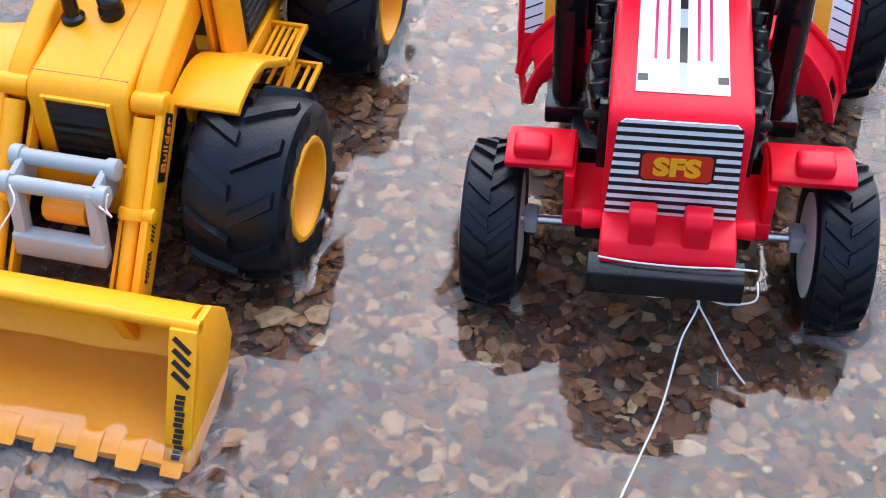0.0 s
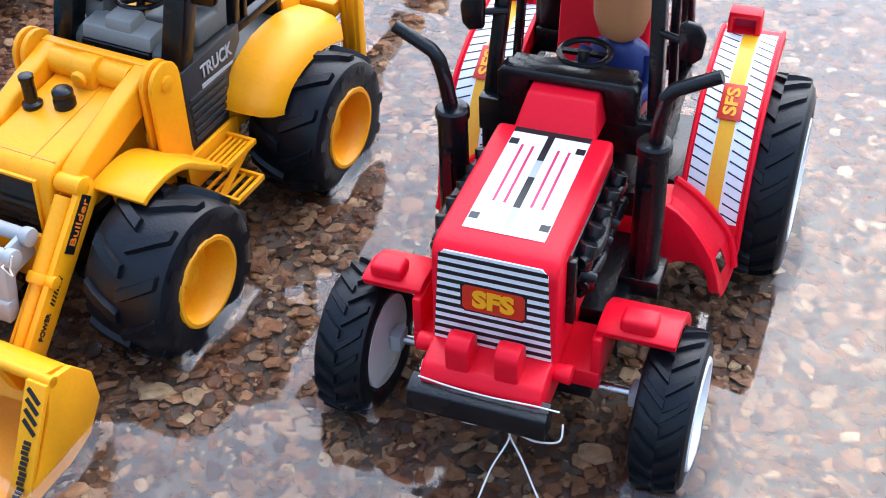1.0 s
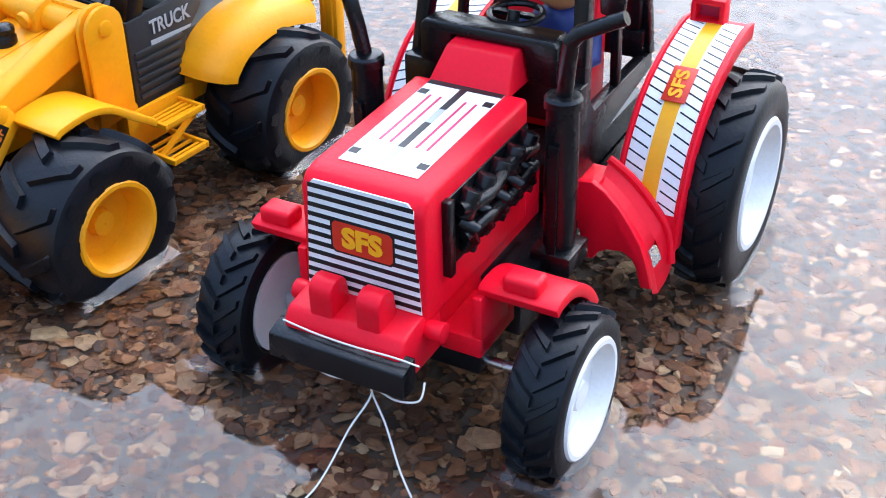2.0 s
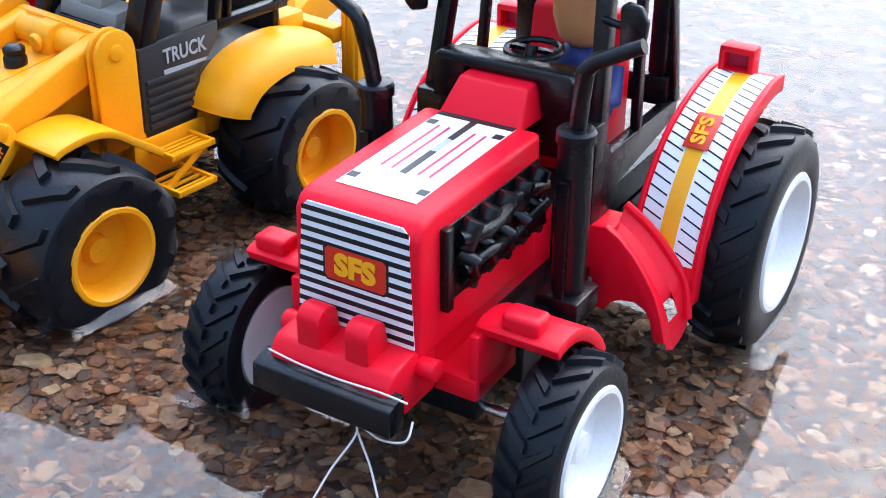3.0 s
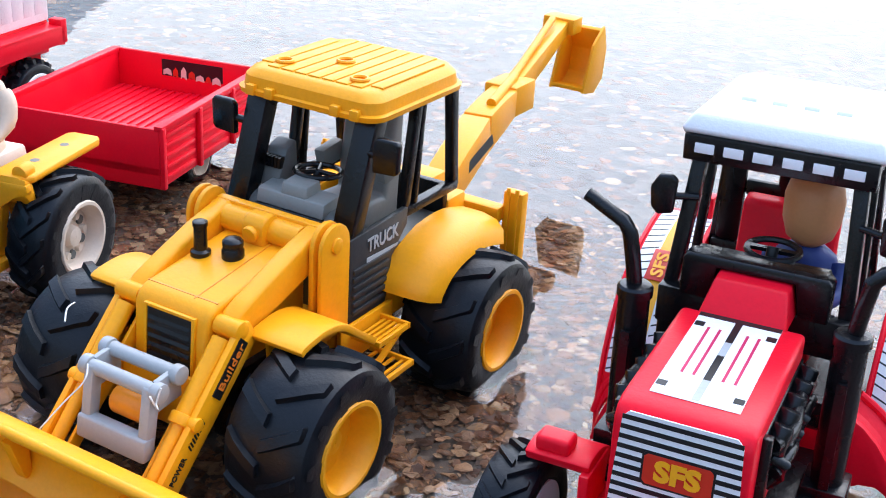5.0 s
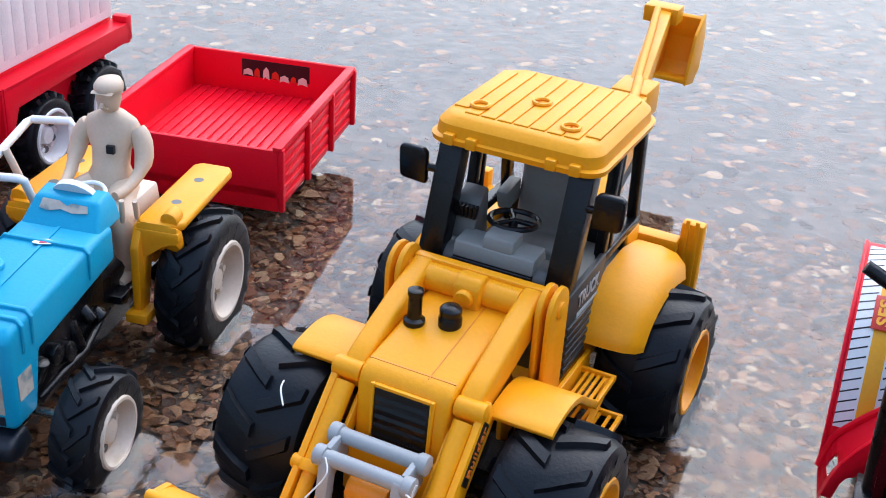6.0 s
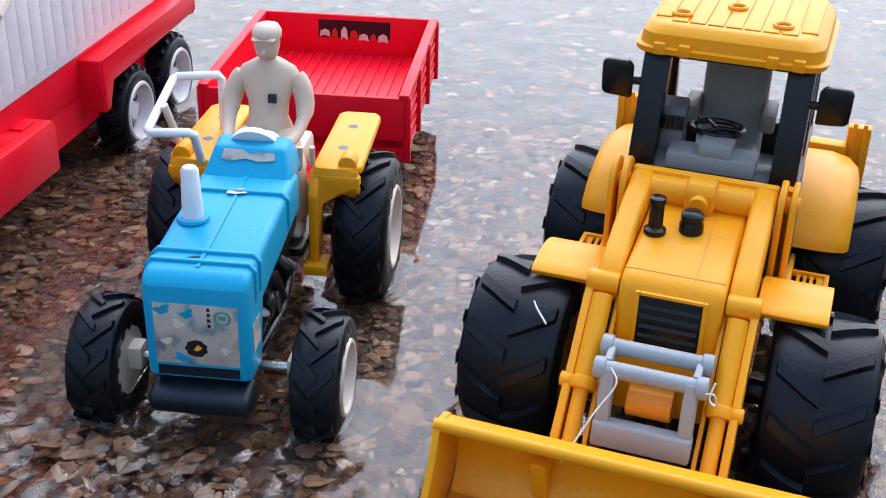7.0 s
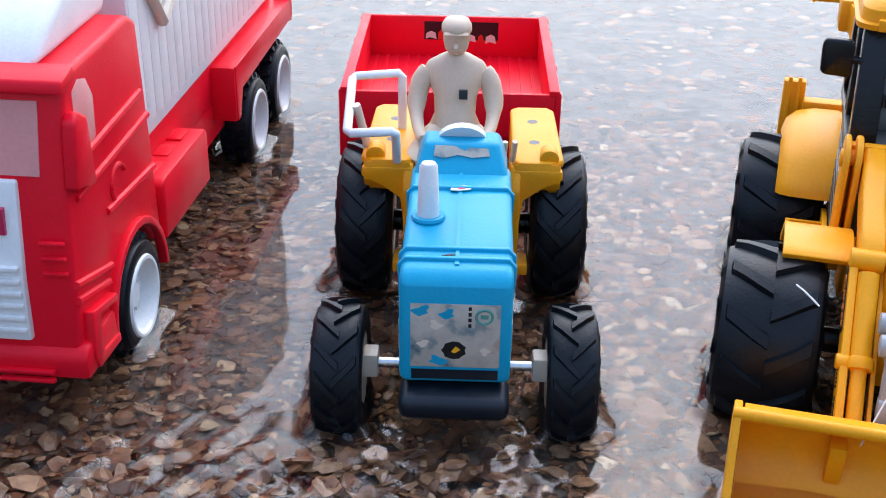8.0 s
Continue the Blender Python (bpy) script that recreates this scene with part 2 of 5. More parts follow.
# ---- wheels ----
def tyre_shape(R, w, rim, lug_h, lug_w, slant, side_lug=0.3, middle=0.03, reach=0.47):
    """The rounded carcass of a toy tyre, and one slanted bar of tread for each side that runs over the shoulder."""
    t = R - rim
    half = [(0.40, rim * 1.0), (0.47, rim + 0.12 * t), (0.5, rim + 0.45 * t), (0.49, rim + 0.68 * t), (0.455, rim + 0.86 * t), (0.38, rim + 0.955 * t), (0.2, R * 0.998), (0.0, R)]
    prof = [(-u * w, r) for u, r in half] + [(u * w, r) for u, r in half[-2::-1]] + [(0.3 * w, rim * 0.94), (-0.3 * w, rim * 0.94)]
    carcass = lathe(prof, 56)
    us, rs = [h[0] for h in half][::-1], [h[1] for h in half][::-1]
    bars = []
    for s in (-1, 1):
        rings = []
        for q in (0, 0.3, 0.6, 0.85, 1.0, 1.12) if reach > 0.45 else (0, 0.3, 0.6, 0.9, 1.0):
            uq = middle + (reach - middle) * min(q, 1)
            r = float(np.interp(uq, us, rs))
            a = -slant * (0.75 * q + 0.25 * q * q)
            u = s * w * uq
            if q > 1:
                u, r = s * w * 0.505, R - side_lug * t - lug_h
            hw = lug_w / (2 * R) * (1.15 if q > 0.8 else 1.0) * (1.0 if reach > 0.45 else 1.15 - 0.35 * q)
            rings.append([(u, (r + dr) * math.cos(a + da), (r + dr) * math.sin(a + da)) for da, dr in ((-hw, -0.04), (-hw * 0.65, lug_h), (hw * 0.65, lug_h), (hw, -0.04))])
        bars.append(loft(rings))
    return carcass, bars


def rim_shape(rim, w, dish, spokes=0, hub=0.35):
    """A dished plastic rim, open to the outer side (+x), with a hub."""
    o = w * 0.46
    prof = [(o, rim * 1.13), (o + 0.09, rim * 1.08), (o + 0.09, rim * 0.99), (o - 0.05, rim * 0.9), (o - dish, rim * 0.82), (o - dish - 0.06, hub * 1.2), (o - dish + 0.22, hub), (o - dish + 0.26, 0.02),
            (-o, 0.02), (-o, rim * 0.9), (-o, rim * 0.98), (-o + 0.15, rim * 0.96), (o - 0.15, rim * 0.96)]
    bm = lathe(prof, 56)
    for k in range(spokes):
        a = 2 * math.pi * k / spokes
        c, s = math.cos(a), math.sin(a)
        r = rim * 0.58
        rod((o - dish - 0.08, r * c, r * s), (o - dish + 0.12, r * c, r * s), rim * 0.14, rim * 0.1, 10, bm)
    return bm


def wheel(t, x, y, z, R, w, rim, rim_mat, n, lug_h=0.12, lug_w=0.3, slant=0.3, dish=0.5, spokes=0, spin=0.0, steer=0.0, side_lug=0.3, middle=0.03, reach=0.47, rim_label="", side=0):
    side = side or (1 if x > 0 else -1)
    m = pose(x * CM, y * CM, z * CM, 0, 0, steer) @ pose(0, 0, 0, spin, 0, 0)
    bm = rim_shape(rim, w, dish, spokes)
    if side < 0:
        for v in bm.verts:
            v.co.x *= -1
    hub = part("wheel", bm, rim_mat, t, rim_label, at=m)
    # solid dark grey discs stand in for the shade inside the rim holes
    for k in range(spokes):
        a, r = 2 * math.pi * (k + 0.5) / spokes, rim * 0.6
        o = side * (w * 0.46 - dish - 0.05)
        part("hole_shade_disc", rod((o - side * 0.02, r * math.cos(a), r * math.sin(a)), (o + side * 0.09, r * math.cos(a), r * math.sin(a)), rim * 0.16, rim * 0.13, seg=12), DGREY, hub)
    carcass, bars = tyre_shape(R, w, rim, lug_h, lug_w, slant, side_lug, middle, reach)
    part("tyre", carcass, TYRE, hub, "black rubbery tyre with slanted tread bars", smooth=35)
    for first, bm in enumerate(bars):
        bar = part("tread_bar", bm, TYRE, hub, smooth=35, at=pose(0, 0, 0, 180 * first / n, 0, 0))
        for k in range(1, n):
            copy = new("tread_bar", bar.data)
            copy.parent, copy.matrix_basis = hub, pose(0, 0, 0, 180 * (2 * k + first) / n, 0, 0)
    dz = abs(WATER - (z + t.matrix_basis.translation.z / CM))
    footprint(t, x, y, w * 0.46, math.sqrt(max(R * R - dz * dz, 0.2)))
    return hub


def writing(name, body, size, mat, parent, at, bold=0.02, width=None):
    """Printed letters, a hair proud of their sticker; lies in x-y of its pose, in centimetres."""
    cu = bpy.data.curves.new(name, "FONT")
    cu.body, cu.size, cu.extrude, cu.offset = body, size, 0.012, bold * size
    cu.align_x, cu.align_y, cu.resolution_u = "CENTER", "CENTER", 3
    tmp = bpy.data.objects.new(name, cu)
    me = bpy.data.meshes.new_from_object(tmp)
    bpy.data.objects.remove(tmp)
    for v in me.vertices:
        v.co *= CM
    if width:
        span = max(v.co.x for v in me.vertices) - min(v.co.x for v in me.vertices)
        for v in me.vertices:
            v.co.x *= width * CM / span
    me.materials.clear()
    me.materials.append(mat)
    ob = new(name, me)
    ob.parent, ob.matrix_basis = parent, at
    return ob


def cmpose(x, y, z, rx=0, ry=0, rz=0):
    return pose(x * CM, y * CM, z * CM, rx, ry, rz)


def along(path, x0, x1, d0, d1, bm=None):
    """A thin band laid along a (y, z) path, from x0 to x1, between two heights off the path."""
    bm = bm or bmesh.new()
    rings = []
    for i, (y, z) in enumerate(path):
        a, b = path[max(i - 1, 0)], path[min(i + 1, len(path) - 1)]
        d = Vector((b[0] - a[0], b[1] - a[1])).normalized()
        n = Vector((-d.y, d.x))
        if n.y < 0:
            n = -n
        rings.append([(x, y + n.x * h, z + n.y * h) for x, h in ((x0, d0), (x1, d0), (x1, d1), (x0, d1))])
    return loft(rings, bm)


def curve_points(pts, k=6):
    """A smooth run of points through the given ones."""
    out = []
    for i in range(len(pts) - 1):
        p0, p1, p2, p3 = (Vector(pts[max(i - 1, 0)]), Vector(pts[i]), Vector(pts[i + 1]), Vector(pts[min(i + 2, len(pts) - 1)]))
        for j in range(k):
            u = j / k
            out.append(0.5 * ((2 * p1) + (p2 - p0) * u + (2 * p0 - 5 * p1 + 4 * p2 - p3) * u * u + (3 * p1 - p0 - 3 * p2 + p3) * u ** 3))
    return out + [Vector(pts[-1])]


def torus(c, R, r, axis="z", seg=24, k=8, bm=None):
    ring = []
    for i in range(seg):
        a = 2 * math.pi * i / seg
        row = []
        for j in range(k):
            b = 2 * math.pi * j / k
            u, v, w = (R + r * math.cos(b)) * math.cos(a), (R + r * math.cos(b)) * math.sin(a), r * math.sin(b)
            row.append(Vector(c) + Vector({"z": (u, v, w), "x": (w, u, v), "y": (u, w, v)}[axis]))
        ring.append(row)
    bm = bm or bmesh.new()
    vs = [[bm.verts.new(p) for p in r] for r in ring]
    for i in range(seg):
        for j in range(k):
            bm.faces.new((vs[i][j], vs[(i + 1) % seg][j], vs[(i + 1) % seg][(j + 1) % k], vs[i][(j + 1) % k]))
    return bm


# ---- yellow backhoe loader ----
# the backhoe's line: swing post, hump of the boom, elbow, head of the dipper, bucket
BACKHOE = ((0.1, 9.6, 4.0), (-0.7, 14.2, 5.3), (-1.5, 18.3, 5.7), (-2.9, 26.0, 7.0), (-2.2, 26.5, 5.6))


def make_digger():
    t = thing("toy_backhoe_loader", -8.3, 26.35, 0, -13, "yellow plastic toy backhoe loader with wide black tyres standing in water", "toy digger")
    # frame and axles
    part("chassis", box(-1.6, 1.6, -3.6, 8.6, 1.5, 3.3), BLACK, t, bevel=0.15)
    part("axle", rod((-3.4, -2.5, 2.05), (3.4, -2.5, 2.05), 0.35), BLACK, t)
    part("axle", rod((-3.4, 5.9, 2.05), (3.4, 5.9, 2.05), 0.35), BLACK, t)
    for x in (-3.95, 3.95):
        for y in (-2.6, 5.9):
            wheel(t, x, y, 2.03, 2.38, 2.75, 1.27, YELLOW, 11, 0.17, 0.46, 0.34, dish=0.75, spin=random.uniform(0, 30), side_lug=0.22, middle=0.0, rim_label="yellow plastic rim")
    # bonnet
    hood = part("bonnet", prism([(-4.0, 2.6), (-3.82, 5.0), (-3.68, 5.3), (-3.4, 5.45), (0.5, 5.95), (0.5, 2.6)], -1.33, 1.33), YELLOW, t, bevel=0.16, seg=3)
    # the seams' groove shade is painted as thin bars of darker orange
    part("seam_shade", prism([(-3.4, 5.43), (-3.4, 5.468), (0.3, 5.945), (0.3, 5.9)], 0.5, 0.53), ORANGE, hood)
    part("seam_shade", prism([(-3.3, 5.44), (-3.3, 5.478), (-3.25, 5.483), (-3.25, 5.44)], -1.25, 1.25), ORANGE, hood)
    lean = cmpose(0, -3.9, 4.15, -4.2, 0, 0)
    part("grille", box(-0.76, 0.84, -0.05, 0.05, -0.87, 0.9), BLACK, hood, "black slatted radiator grille", bevel=0.03, at=lean)
    for k in range(6):
        z = -0.78 + 0.27 * k
        part("slat", prism([(-0.09, z), (-0.03, z + 0.15), (0.05, z + 0.15), (0.05, z)], -0.7, 0.78), BLACK, hood, at=lean)
    for x0, x1, z0, z1 in ((-0.88, -0.76, -0.95, 1.0), (0.84, 0.96, -0.95, 1.0), (-0.76, 0.84, 0.9, 1.0)):
        part("grille_frame", box(x0, x1, -0.08, 0.05, z0, z1), YELLOW, hood, bevel=0.03, at=lean)
    part("exhaust_stub", loft([[(-0.92 + r * math.cos(a), -1.5 + r * math.sin(a), z) for a in [2 * math.pi * i / 20 for i in range(20)]] for r, z in ((0.3, 5.65), (0.3, 5.8), (0.2, 5.86), (0.19, 6.55), (0.22, 6.57), (0.22, 6.7), (0.17, 6.73))]), BLACK, t, "black plastic exhaust stub")
    part("filler_cap", loft([[(-0.02 + r * math.cos(a), -1.15 + r * math.sin(a), z) for a in [2 * math.pi * i / 20 for i in range(20)]] for r, z in ((0.33, 5.7), (0.33, 5.95), (0.3, 6.0), (0.29, 6.08), (0.31, 6.1), (0.31, 6.22), (0.24, 6.3), (0.1, 6.33))]), BLACK, t, "black plastic filler cap")
    # loader arms, towers and rams
    for s in (-1, 1):
        xs = lambda a, b: (min(s * a, s * b), max(s * a, s * b))
        up = [(0.5, 6.62), (-0.9, 6.25), (-2.7, 5.6), (-3.25, 5.35), (-3.6, 4.9), (-3.45, 4.45), (-2.9, 4.5), (0.4, 5.5)]
        arm = part("loader_arm", prism(up, *xs(1.36, 2.0)), YELLOW, t, bevel=0.14, seg=3)
        low = [(-3.1, 5.2), (-3.62, 4.95), (-7.0, 1.55), (-7.0, 0.9), (-6.5, 0.85), (-2.75, 4.55)]
        part("lower_arm", prism(low, *xs(1.98, 2.2)), YELLOW, t, bevel=0.06)
        part("inner_plate", prism([(-3.2, 4.9), (-6.9, 1.3), (-6.6, 1.0), (-2.9, 4.5)], *xs(1.3, 1.42)), YELLOW, t, bevel=0.03)
        part("knee", rod((s * 1.36, -3.4, 4.98), (s * 2.21, -3.4, 4.98), 0.29, seg=20), YELLOW, t, bevel=0.06)
        r = part("ram", rod((s * 1.72, -3.7, 4.75), (s * 1.72, -5.3, 3.05), 0.27), YELLOW, t)
        part("ram_rod", rod((s * 1.72, -5.2, 3.15), (s * 1.72, -7.0, 1.2), 0.2), YELLOW, t)
        part("ram_collar", rod((s * 1.72, -5.2, 3.15), (s * 1.72, -5.42, 2.92), 0.36), YELLOW, t, bevel=0.05)
        part("pin", rod((s * 2.0, -5.3, 3.05), (s * 2.3, -5.3, 3.05), 0.2), YELLOW, t, bevel=0.04)
        # tower with a rounded ear
        ear = [(-0.35, 3.3), (-0.35, 6.2)] + [(0.35 + 0.7 * math.cos(a), 6.2 + 0.7 * math.sin(a)) for a in [math.pi - k * math.pi / 8 for k in range(9)]] + [(1.05, 3.3)]
        part("tower", prism(ear, *xs(2.04, 2.22)), YELLOW, t, bevel=0.05)
        part("tower", prism(ear, *xs(2.36, 2.52)), YELLOW, t, bevel=0.05)
        part("tower_web", box(*xs(2.2, 2.38), 0.7, 1.05, 3.3, 6.5), YELLOW, t)
        part("pin", rod((s * 2.0, 0.35, 6.25), (s * 2.6, 0.35, 6.25), 0.24), YELLOW, t, bevel=0.04)
        # front mudguard
        path = curve_points([(-2.98, 4.62), (-2.7, 4.74), (-1.8, 4.82), (-1.0, 4.62), (-0.2, 4.05), (0.6, 3.5)], 4)
        part("mudguard", along(path, *xs(2.05, 3.85), -0.12, 0.1), YELLOW, t, bevel=0.07)
        part("mudguard_web", prism([(-2.3, 4.5), (-1.5, 4.65), (-0.7, 4.45), (0.5, 3.5), (0.5, 2.4), (-1.0, 2.6), (-2.2, 3.4)], *xs(2.02, 2.16)), YELLOW, t, bevel=0.03)
        # steps beside the cab
        st = part("steps", box(*xs(2.5, 2.65), 0.5, 3.3, 2.2, 3.4), YELLOW, t, bevel=0.03)
        for y0, y1, zz, w in ((1.0, 2.7, 3.05, 3.7), (0.7, 2.2, 2.15, 4.2)):
            part("tread", box(*xs(2.6, w), y0, y0 + 0.12, zz - 0.05, zz + 0.14), YELLOW, st, bevel=0.02)
            part("tread", box(*xs(2.6, w), y1 - 0.12, y1, zz - 0.05, zz + 0.14), YELLOW, st, bevel=0.02)
            part("tread", box(*xs(w - 0.13, w), y0 + 0.12, y1 - 0.12, zz - 0.05, zz + 0.14), YELLOW, st, bevel=0.02)
            for k in range(4):
                x = 2.75 + (w - 2.95) * (k + 0.5) / 4
                part("tread", box(*xs(x - 0.05, x + 0.05), y0 + 0.12, y1 - 0.12, zz - 0.02, zz + 0.05), YELLOW, st)
        part("step_riser", prism([(0.7, 2.1), (0.85, 2.1), (2.7, 3.1), (2.55, 3.1)], *xs(3.4, 3.6)), YELLOW, st)
        # side panel of the cab with louvres
        side = [(1.2, 3.3), (1.2, 6.05), (4.3, 6.15), (4.3, 5.6), (3.5, 4.8), (3.2, 3.3)]
        panel = part("cab_side", prism(side, *xs(2.22, 2.42)), CHARCOAL, t, "black cab side with louvres", bevel=0.04)
        for k in range(6):
            zz = 3.55 + 0.27 * k
            part("louvre", prism([(1.35, zz), (1.35, zz + 0.16), (3.0 + 0.06 * k, zz + 0.16), (3.0 + 0.06 * k, zz)], *xs(2.4, 2.5)), CHARCOAL, panel, bevel=0.02)
        # pillars
        for a, b, w in (((1.25, 6.0), (2.45, 9.5), 0.68), ((4.2, 6.0), (4.75, 9.5), 0.32), ((4.75, 6.0), (5.05, 9.5), 0.22), ((7.15, 5.9), (6.75, 9.5), 0.38)):
            part("pillar", prism([(a[0], a[1]), (a[0] + w, a[1]), (b[0] + w, b[1]), b], *xs(1.62 if w > 0.5 else 2.02, 2.36)), BLACK, t, bevel=0.06)
        part("window_rail", box(*xs(2.05, 2.4), 4.3, 7.4, 5.8, 6.1), BLACK, t, bevel=0.04)
        part("window_rail", box(*xs(2.05, 2.34), 2.6, 7.0, 9.25, 9.5), BLACK, t)
        # rear mudguard
        path = curve_points([(3.0, 3.75), (3.2, 4.2), (4.0, 4.9), (5.2, 5.28), (6.6, 5.3), (8.0, 4.95)], 4)
        bm = bmesh.new()
        rings = []
        for i, (y, zz) in enumerate(path):
            a, b = path[max(i - 1, 0)], path[min(i + 1, len(path) - 1)]
            d = (b - a).normalized()
            nx, nz = -d.y, d.x
            row = []
            for u, h in ((2.3, 0.0), (3.1, 0.0), (3.65, -0.12), (3.98, -0.4), (4.1, -0.85), (4.0, -0.85), (3.86, -0.45), (3.6, -0.26), (3.1, -0.16), (2.3, -0.16)):
                row.append((s * u, y + nx * h, zz + nz * h))
            rings.append(row)
        part("rear_mudguard", loft(rings, bm), YELLOW, t, smooth=60)
        part("rear_wing", prism([(3.05, 3.7), (3.95, 4.75), (5.2, 5.2), (6.6, 5.22), (8.0, 4.9), (8.0, 3.3)], *xs(2.2, 2.32)), YELLOW, t)
        # mirror on a bracket
        mir = part("mirror", prism([(s * 2.55, 8.0), (s * 2.55, 8.95), (s * 2.7, 9.1), (s * 3.35, 9.1), (s * 3.45, 8.98), (s * 3.42, 8.15), (s * 3.3, 8.05)], 1.95, 2.2, "y"), BLACK, t, "black plastic wing mirror", bevel=0.07)
        part("mirror_arm", tube([(s * 2.2, 2.25, 8.45), (s * 2.5, 2.15, 8.5), (s * 2.8, 2.1, 8.5)], 0.12), BLACK, mir)
        # stabiliser legs
        leg = part("stabiliser", box(*xs(3.45, 4.2), 8.7, 9.15, 0.9, 5.6), YELLOW, t, bevel=0.08)
        part("stabiliser_groove", box(*xs(3.6, 3.74), 8.62, 8.72, 1.0, 5.75), YELLOW, leg, bevel=0.03)
        part("stabiliser_groove", box(*xs(3.92, 4.06), 8.62, 8.72, 1.0, 5.75), YELLOW, leg, bevel=0.03)
    part("cross_beam", rod((-1.4, 0.25, 6.15), (1.4, 0.25, 6.15), 0.4, seg=24), YELLOW, t)
    part("beam_block", prism([(-0.35, 5.7), (-0.35, 6.45), (-0.15, 6.68), (0.25, 6.7), (0.5, 6.5), (0.5, 5.7)], -0.4, 0.4), YELLOW, t, bevel=0.1)
    part("beam_boss", rod((0, -0.5, 6.15), (0, -0.3, 6.2), 0.26), YELLOW, t, bevel=0.06)
    part("beam_top", box(-2.0, 2.0, 0.42, 0.75, 6.2, 6.62), YELLOW, t, bevel=0.06)
    part("rear_beam", box(-3.5, 3.5, 8.3, 8.9, 4.5, 5.05), YELLOW, t, bevel=0.08)
    part("rear_body", box(-2.2, 2.2, 7.2, 8.4, 3.0, 5.4), YELLOW, t, bevel=0.15)
    part("under_body", box(-2.4, 2.4, 0.6, 7.0, 2.6, 3.5), YELLOW, t, bevel=0.1)
    # cab inside
    part("cab_floor", box(-2.2, 2.2, 1.2, 7.2, 3.4, 4.9), DGREY, t)
    part("rear_wall", box(-2.1, 2.1, 7.0, 7.3, 4.9, 6.0), BLACK, t, bevel=0.05)
    part("dashboard", prism([(1.35, 4.9), (1.5, 6.25), (1.75, 6.45), (2.4, 6.5), (2.6, 4.9)], -1.75, 1.75), DGREY, t, "grey cab dashboard", bevel=0.1)
    part("dashboard_top", prism([(1.45, 6.3), (1.55, 6.75), (2.35, 6.85), (2.5, 6.4)], -1.3, 1.2), MGREY, t, bevel=0.05)
    part("dashboard_hump", prism([(1.55, 6.7), (1.65, 7.1), (2.3, 7.15), (2.4, 6.7)], -0.45, 0.5), MGREY, t, bevel=0.06)
    part("dashboard_strip", prism([(1.3, 5.9), (1.38, 6.3), (1.6, 6.3), (1.6, 5.9)], -1.3, 1.2), BLACK, t, bevel=0.03)
    con = part("console", prism([(2.3, 5.0), (2.2, 6.8), (2.6, 7.7), (3.1, 7.9), (3.3, 5.0)], -1.75, -1.0), DGREY, t, "grey instrument console with dials", bevel=0.08)
    for k in range(5):
        part("dial", box(-1.62 + 0.13 * k, -1.54 + 0.13 * k, 2.25, 2.5, 7.15, 7.5), BLACK, con)
    seat = part("seat", prism([(4.0, 5.0), (3.9, 5.9), (5.2, 5.8), (5.6, 8.7), (5.9, 8.85), (6.2, 8.6), (6.0, 5.0)], -0.98, 0.98), MGREY, t, "grey high-backed driver seat", bevel=0.28, seg=3)
    for x in (-1.15, 1.15):
        part("armrest", prism([(4.6, 6.5), (4.4, 7.15), (5.5, 7.3), (5.5, 6.6)], x - 0.2, x + 0.2), MGREY, seat, bevel=0.08)
    sw = part("steering_wheel", torus((0, 0, 0), 0.72, 0.09), BLACK, t, "black steering wheel", at=cmpose(-0.1, 3.0, 7.1, -4, 0, 0))
    part("steering_column", rod((-0.1, 2.7, 6.3), (-0.1, 3.0, 7.1), 0.14), BLACK, t)
    for k in range(3):
        a = k * 2.1
        part("spoke", rod((0, 0, 0), (0.7 * math.cos(a), 0.7 * math.sin(a), 0), 0.08), BLACK, sw)
    part("window_header", box(-2.3, 2.3, 2.5, 2.8, 9.2, 9.5), BLACK, t)
    part("window_header", box(-2.2, 2.2, 6.7, 7.0, 9.2, 9.5), BLACK, t)
    # roof with raised strips, rings and a lip
    corner = lambda cx, cy, r, a0: [(cx + r * math.cos(radians(a)), cy + r * math.sin(radians(a))) for a in range(a0, a0 + 91, 18)]
    def outline(g):
        return corner(2.5 + g - 0.8, 7.2 + g - 0.8, 0.8, 0) + corner(-2.5 - g + 0.8, 7.2 + g - 0.8, 0.8, 90) + corner(-2.5 - g + 0.6, 2.1 - g + 0.6, 0.6, 180) + corner(2.5 + g - 0.6, 2.1 - g + 0.6, 0.6, 270)
    rings = [[(x, y, z) for x, y in outline(g)] for g, z in ((-0.12, 9.38), (0.12, 9.42), (0.15, 9.58), (0.04, 9.62), (0.0, 9.95), (-0.16, 10.15), (-0.35, 10.22))]
    roof = part("roof", loft(rings), YELLOW, t, "yellow ribbed cab roof with three rings", smooth=30)
    for k in range(9):
        x = -2.0 + 0.5 * k
        part("roof_strip", box(x - 0.22, x + 0.22, 2.55 if abs(x) < 1.9 else 2.9, 6.75 if abs(x) < 1.9 else 6.4, 10.18, 10.27), YELLOW, roof, bevel=0.03)
    for x, y in ((-1.52, 3.15), (-0.14, 4.4), (1.27, 3.1)):
        part("roof_ring", torus((x, y, 10.31), 0.25, 0.06, seg=18, k=6), YELLOW, roof)
    for k in range(4):
        x = (-1.9, -1.2, 1.2, 1.9)[k]
        part("roof_lug", box(x - 0.16, x + 0.16, 1.88, 2.1, 9.42, 9.75), YELLOW, roof, bevel=0.04)
    # backhoe
    part("swing_post", box(-0.9, 0.7, 8.4, 9.6, 2.6, 5.4), YELLOW, t, bevel=0.12)
    line = [Vector(q) for q in BACKHOE]
